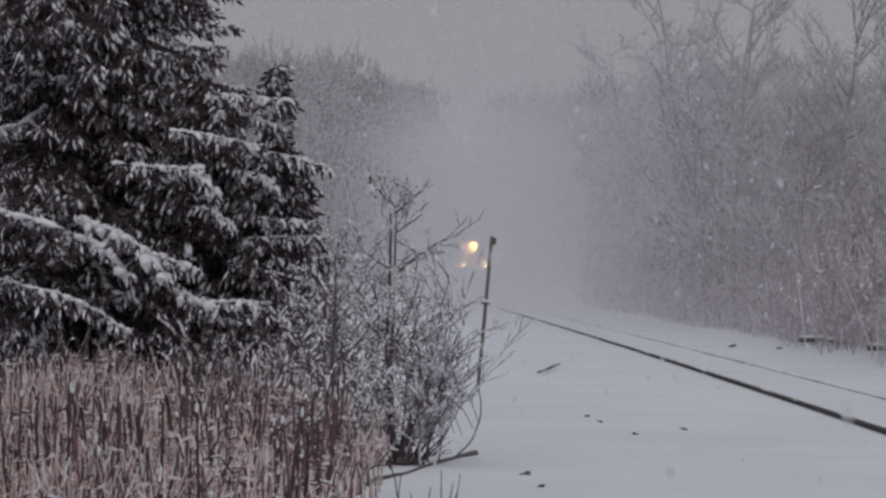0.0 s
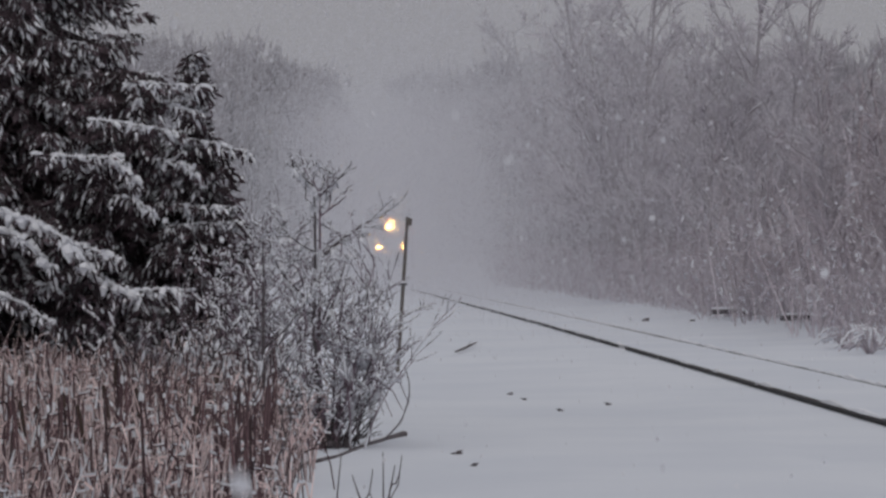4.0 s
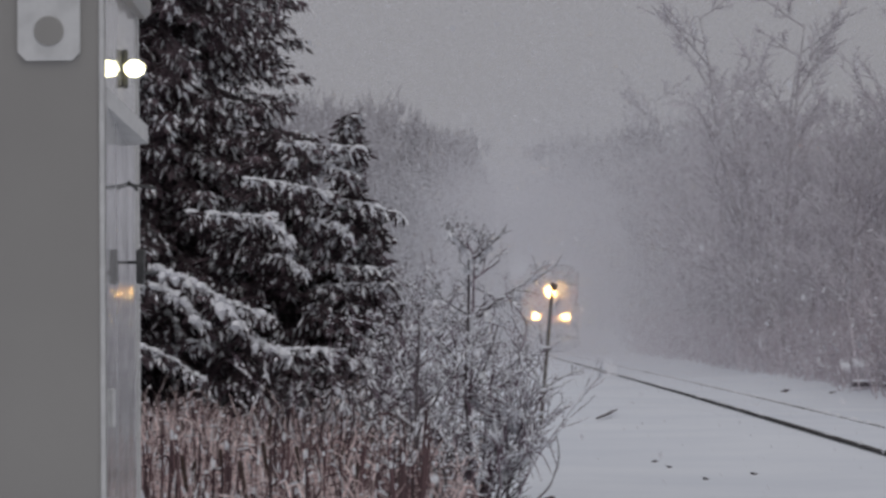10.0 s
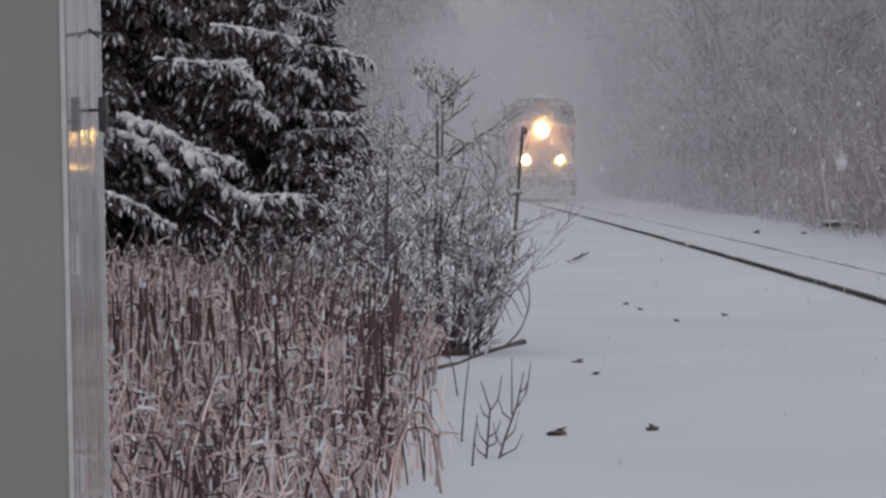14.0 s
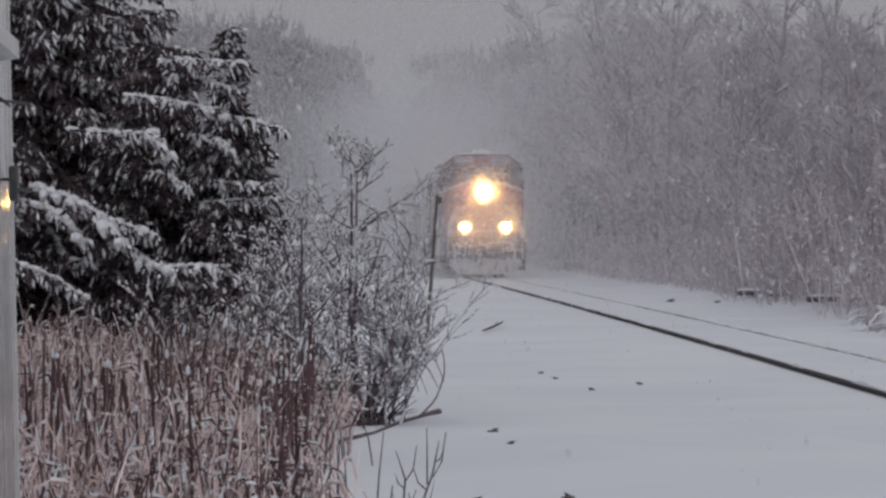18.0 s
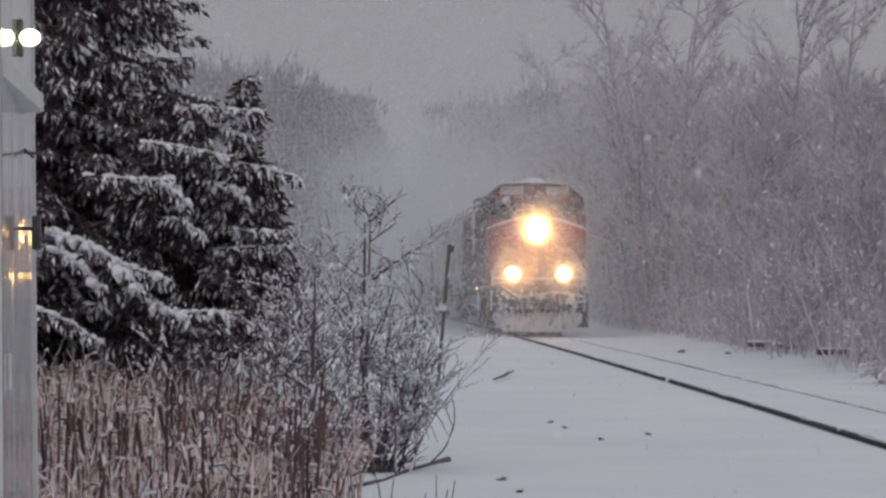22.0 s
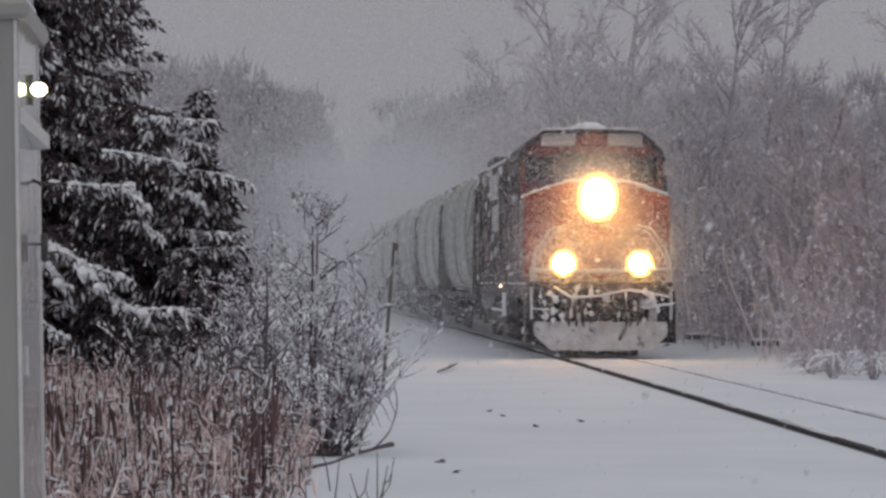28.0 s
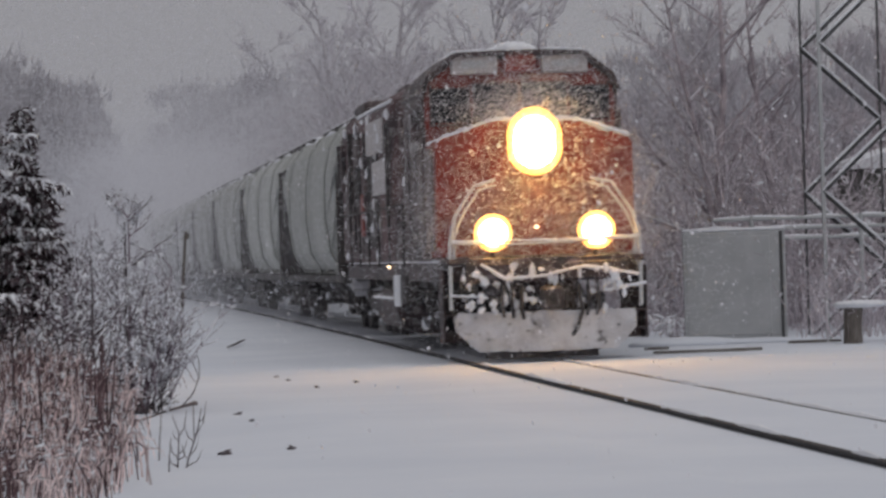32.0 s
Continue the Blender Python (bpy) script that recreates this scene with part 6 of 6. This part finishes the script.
# ---- yard beyond the track ----
def make_yard():
    cab = thing("relay_cabinet", "grey galvanised relay cabinet beside the track, snow on top", "cabinet", at=pose(10.72, 45.0, 0.05, 0, 0, -12))
    part("body", Build().box((0, 0.35, 0.93), (1.74, 0.7, 1.86), cut=0.015), GALV, cab)
    part("door", Build().box((-0.10, -0.006, 0.93), (1.42, 0.02, 1.68), cut=0.006), GALV, cab, "plain grey door")
    part("edge_trim", Build().box((0.80, -0.012, 0.93), (0.05, 0.03, 1.82), cut=0.006), DARK, cab)
    part("snow_cap", Build().box((0, 0.35, 1.885), (1.76, 0.72, 0.05), cut=0.02), FLUFF, cab)
    drift = Build().lump((-0.9, -0.05, 0.0), (1.0, 0.5, 0.12), 6, 18, 0.04).lump((0.4, -0.1, 0.0), (1.2, 0.4, 0.07), 6, 18, 0.04)
    solid("snow_drift", drift, SNOW, "snow drifted against the cabinet", "snow drift", smooth=True, at=pose(10.72, 45, 0.02))
    fence = thing("pipe_fence", "grey pipe railing carrying a ridge of snow", "railing", at=pose(0, 47.6, 0))
    for z in (1.76, 1.94, 2.12):
        part("pipe", Build().tube([(10.5 if z < 2.0 else 10.9, 0, z), (13, 0, z + 0.01), (18.5, 0, z)], 0.035, 7), GALV, fence)
        x = 10.6 if z < 2.0 else 11.0
        while x < 18.4:
            e = x + U(0.5, 1.8)
            part("pipe_snow", Build().tube([(x, 0, z + 0.03), ((x + e) / 2, 0, z + 0.05), (min(e, 18.4), 0, z + 0.03)], [0.018, 0.032, 0.018], 6), FLUFF, fence)
            x = e + U(0, 0.25)
    for x in (11.6, 13.6, 15.6, 17.6):
        part("post", Build().tube([(x, 0, -0.1), (x, 0, 2.18)], 0.045, 7), GALV, fence)
    mast = thing("lattice_mast", "dark steel lattice mast with snow on its braces", "mast", at=pose(12.62, 46.3, 0))
    for x, y in ((0, 0), (1.42, 0), (0, 1.4), (1.42, 1.4)):
        part("leg", Build().box((x, y, 5.0), (0.06 if y < 1 else 0.03, 0.06, 10.2)), GALV if y < 1 else DARK, mast)
    for y in (0, 1.4):
        for k in range(8):
            z = -0.05 + 1.3 * k
            a, c = ((0, y, z), (1.42, y, z + 1.3)) if k % 2 == 0 else ((1.42, y, z), (0, y, z + 1.3))
            br = Build().tube([a, c], 0.042, 4)
            brace = part("brace", br, DARK, mast)
            up = Vector((0, -0.02, 0.05))
            ridge = Build().tube([Vector(a) + up, (Vector(a) + Vector(c)) / 2 + up * 1.2, Vector(c) + up], [0.016, 0.027, 0.016], 5)
            part("snow_ridge", ridge, FLUFF, brace)
    hut = thing("hut", "olive hut with a rounded snowy roof behind the mast", "hut", at=pose(17.7, 55.0, 0))
    part("wall", Build().box((0, 1.2, 1.6), (4.4, 2.4, 3.2), cut=0.02), OLIVE, hut)
    part("roof", Build().prism([(-2.4, 3.15), (-2.3, 3.30), (-1.2, 3.62), (1.2, 3.62), (2.3, 3.30), (2.4, 3.15)], 1, -0.2, 2.6), FLUFF, hut, "snow-covered roof")
    part("window", Build().box((0.4, -0.01, 2.3), (0.8, 0.04, 0.9)), GLASS, hut)
    stump = thing("stump", "dark wooden stump capped with snow", "stump", at=pose(12.15, 42.6, 0))
    part("wood", Build().tube([(0, 0, -0.1), (0, 0, 0.3), (0.02, 0, 0.62)], [0.17, 0.15, 0.16], 10), WOOD, stump)
    part("snow_cap", Build().lump((0.15, 0, 0.64), (0.55, 0.25, 0.07), 4, 10, 0.15), FLUFF, stump, smooth=True)
    for x, y, l, a in ((9.3, 41.0, 1.5, 2), (10.1, 41.3, 0.5, -4), (8.9, 42.6, 0.4, 8), (11.7, 43.4, 0.9, 2)):
        pl = Build().box((0, 0, 0), (l, 0.09, 0.04), cut=0.01)
        solid("plank", pl, WOOD, "dark timber lying in the snow", "plank", "timbers in the snow", at=pose(x, y, ground_z(x, y) + 0.03, 0, 0, a))


make_yard()


# ---- falling snow ----
def flakes(name, label, count, place, size, hexed=False, flat=0.0):
    """Loose flakes as one mesh of small facets."""
    rng = np.random.default_rng(11 + count)
    c = place(rng, count)
    s = size(rng, c)
    k = 6 if hexed else 3
    face = rng.normal(size=(count, 3))
    face[:, 1] += flat * np.sign(face[:, 1])
    face /= np.linalg.norm(face, axis=1, keepdims=True)
    u = np.cross(face, rng.normal(size=(count, 3)))
    u /= np.linalg.norm(u, axis=1, keepdims=True)
    w = np.cross(u, face)
    w /= np.linalg.norm(w, axis=1, keepdims=True)
    a = np.arange(k) * 2 * np.pi / k
    base = np.cos(a)[None, :, None] * u[:, None] + np.sin(a)[None, :, None] * w[:, None]
    v = (c[:, None] + base * s[:, None, None]).reshape(-1, 3)
    me = bpy.data.meshes.new(name)
    me.vertices.add(len(v))
    me.vertices.foreach_set("co", v.astype(np.float32).ravel())
    me.loops.add(len(v))
    me.loops.foreach_set("vertex_index", np.arange(len(v), dtype=np.int32))
    me.polygons.add(count)
    me.polygons.foreach_set("loop_start", np.arange(0, len(v), k, dtype=np.int32))
    me.materials.append(FLAKE)
    me.update(calc_edges=True)
    return tagged(new(name, me), label, "falling snow", kind="stuff")


def veil_place(rng, n):
    y = 42 + 225 * rng.random(n) ** 0.65
    x = -0.05 * y - 6 + (0.27 * y + 10) * rng.random(n) ** 1.3
    z = 0.2 + (5 + 0.09 * y) * rng.random(n)
    return np.stack([x, y, z], 1)


def corridor_place(rng, n):
    y = 54 + 184 * rng.random(n) ** 0.95
    x = 4.6 + rng.normal(0, 1, n) * (2.6 + 0.008 * y)
    z = 0.1 + 11 * rng.random(n) ** 1.2
    return np.stack([x, y, z + 0.0092 * np.maximum(0, y - 168)], 1)


VEIL = flakes("falling_snow", "veil of thickly falling snow before the woods", 350000, veil_place, lambda rng, c: rng.uniform(0.8, 1.2, len(c)) * np.clip(0.0235 * c[:, 1] / 130, 0.0105, 0.032), flat=3.0)
CORRIDOR = flakes("falling_snow", "thick snow falling and blowing along the track", 800000, corridor_place, lambda rng, c: rng.uniform(0.8, 1.2, len(c)) * np.clip(0.0170 * c[:, 1] / 130, 0.008, 0.026), flat=3.0)


def near_place(rng, n):
    y = 2.5 + 40 * rng.random(n) ** 0.6
    x = -0.16 * y - 0.8 + (0.40 * y + 2.0) * rng.random(n)
    z = rng.uniform(-2, 52, n)
    return np.stack([x, y, z], 1)


NEAR = flakes("falling_snow", "snowflakes falling close by", 42000, near_place, lambda rng, c: 0.004 + 0.016 * rng.random(len(c)) ** 2.6, True)


# an added cloud of flakes that stands in for glare round the lamps
def glow_place(rng, n):
    lamps = np.array([(0, 0.85, 3.28), (0, 0.85, 3.28), (-0.79, 0.05, 1.9), (0.79, 0.05, 1.9)])
    m = 2 * n
    wide = rng.choice([0.42, 0.85, 1.45], m, p=[0.46, 0.38, 0.16])[:, None]
    p = rng.normal(size=(m, 3)) * wide
    p[:, 1] = -np.abs(p[:, 1]) - 0.04
    p += lamps[rng.integers(0, 4, m)]
    # no flakes straight before a lens, so the lamps stay uncovered
    clear = np.ones(m, bool)
    for (x, y, z), r in zip(lamps, (0.29, 0.29, 0.19, 0.19)):
        clear &= np.hypot(p[:, 0] - x, p[:, 2] - z) > r
    return p[clear][:n]


SWIRL = flakes("blowing_snow", "fine snow added round the headlights to make their glow", 110000, glow_place, lambda rng, c: rng.uniform(0.008, 0.014, len(c)))


# ---- movement ----
def train_y(t):
    ts = (0, 4, 8, 12, 16, 20, 23, 25, 27.5, 28, 28.5, 29, 29.5, 30.5, 32)
    ys = (230.5, 207.0, 182.0, 157.5, 133.6, 109.2, 91.8, 79.8, 65.2, 62.8, 60.7, 58.2, 54.8, 49.6, 39.2)
    return float(np.interp(t, ts, ys))


def motions():
    steps = [0, 2, 4, 6, 8, 10, 12, 14, 16, 18, 20, 21.5, 23, 25, 26.3, 27.5, 28, 28.5, 29, 29.5, 30.5, 31.2, 32]
    def place(y, back):
        off = float(np.interp(y, (39.2, 44, 49.6, 54.5, 58.5, 61, 65, 80, 92, 170, 210, 232), (0.52, 0.54, 0.38, 0.30, 0.18, 0.16, 0.20, 0.05, -0.06, -0.06, -0.18, -0.20)))
        heading = math.degrees(math.atan((track_x(y + back) - track_x(y + back + 14)) / 14))
        return pose(track_x(y + back) + off, y + back, 0.062 + rise(y + back), 0, 0, heading)

    # the swirl slides back into the nose, so the glow shrinks up close
    walk(SWIRL, [(t, place(train_y(t), float(np.interp(t, (22, 28, 30, 32), (0.0, 0.75, 1.25, 1.42))))) for t in steps])
    walk(LOCO, [(t, place(train_y(t), 0)) for t in steps])
    for car, back in CARS:
        walk(car, [(t, place(train_y(t), back)) for t in steps])
    start = train_y(0)
    fine = [k / 10 for k in range(321)]
    for w, r in [(w, 0.52) for w in LOCO_WHEELS] + [(w, 0.46) for w in CAR_WHEELS]:
        x, y, z = w.matrix_basis.translation
        walk(w, [(t, pose(x, y, z, math.degrees((start - train_y(t)) / r), 0, 0)) for t in fine])
    walk(CORRIDOR, [(0, pose(0, 0, 0)), (16, pose(0.3, 0, -1.0)), (32, pose(0.6, 0, -2.0))])
    walk(VEIL, [(0, pose(0, 0, 0)), (16, pose(0.5, 0, -1.7)), (32, pose(1, 0, -3.4))])
    walk(NEAR, [(0, pose(0, 0, 0)), (16, pose(2.0, -0.5, -22)), (32, pose(4.0, -1.0, -44))])


motions()
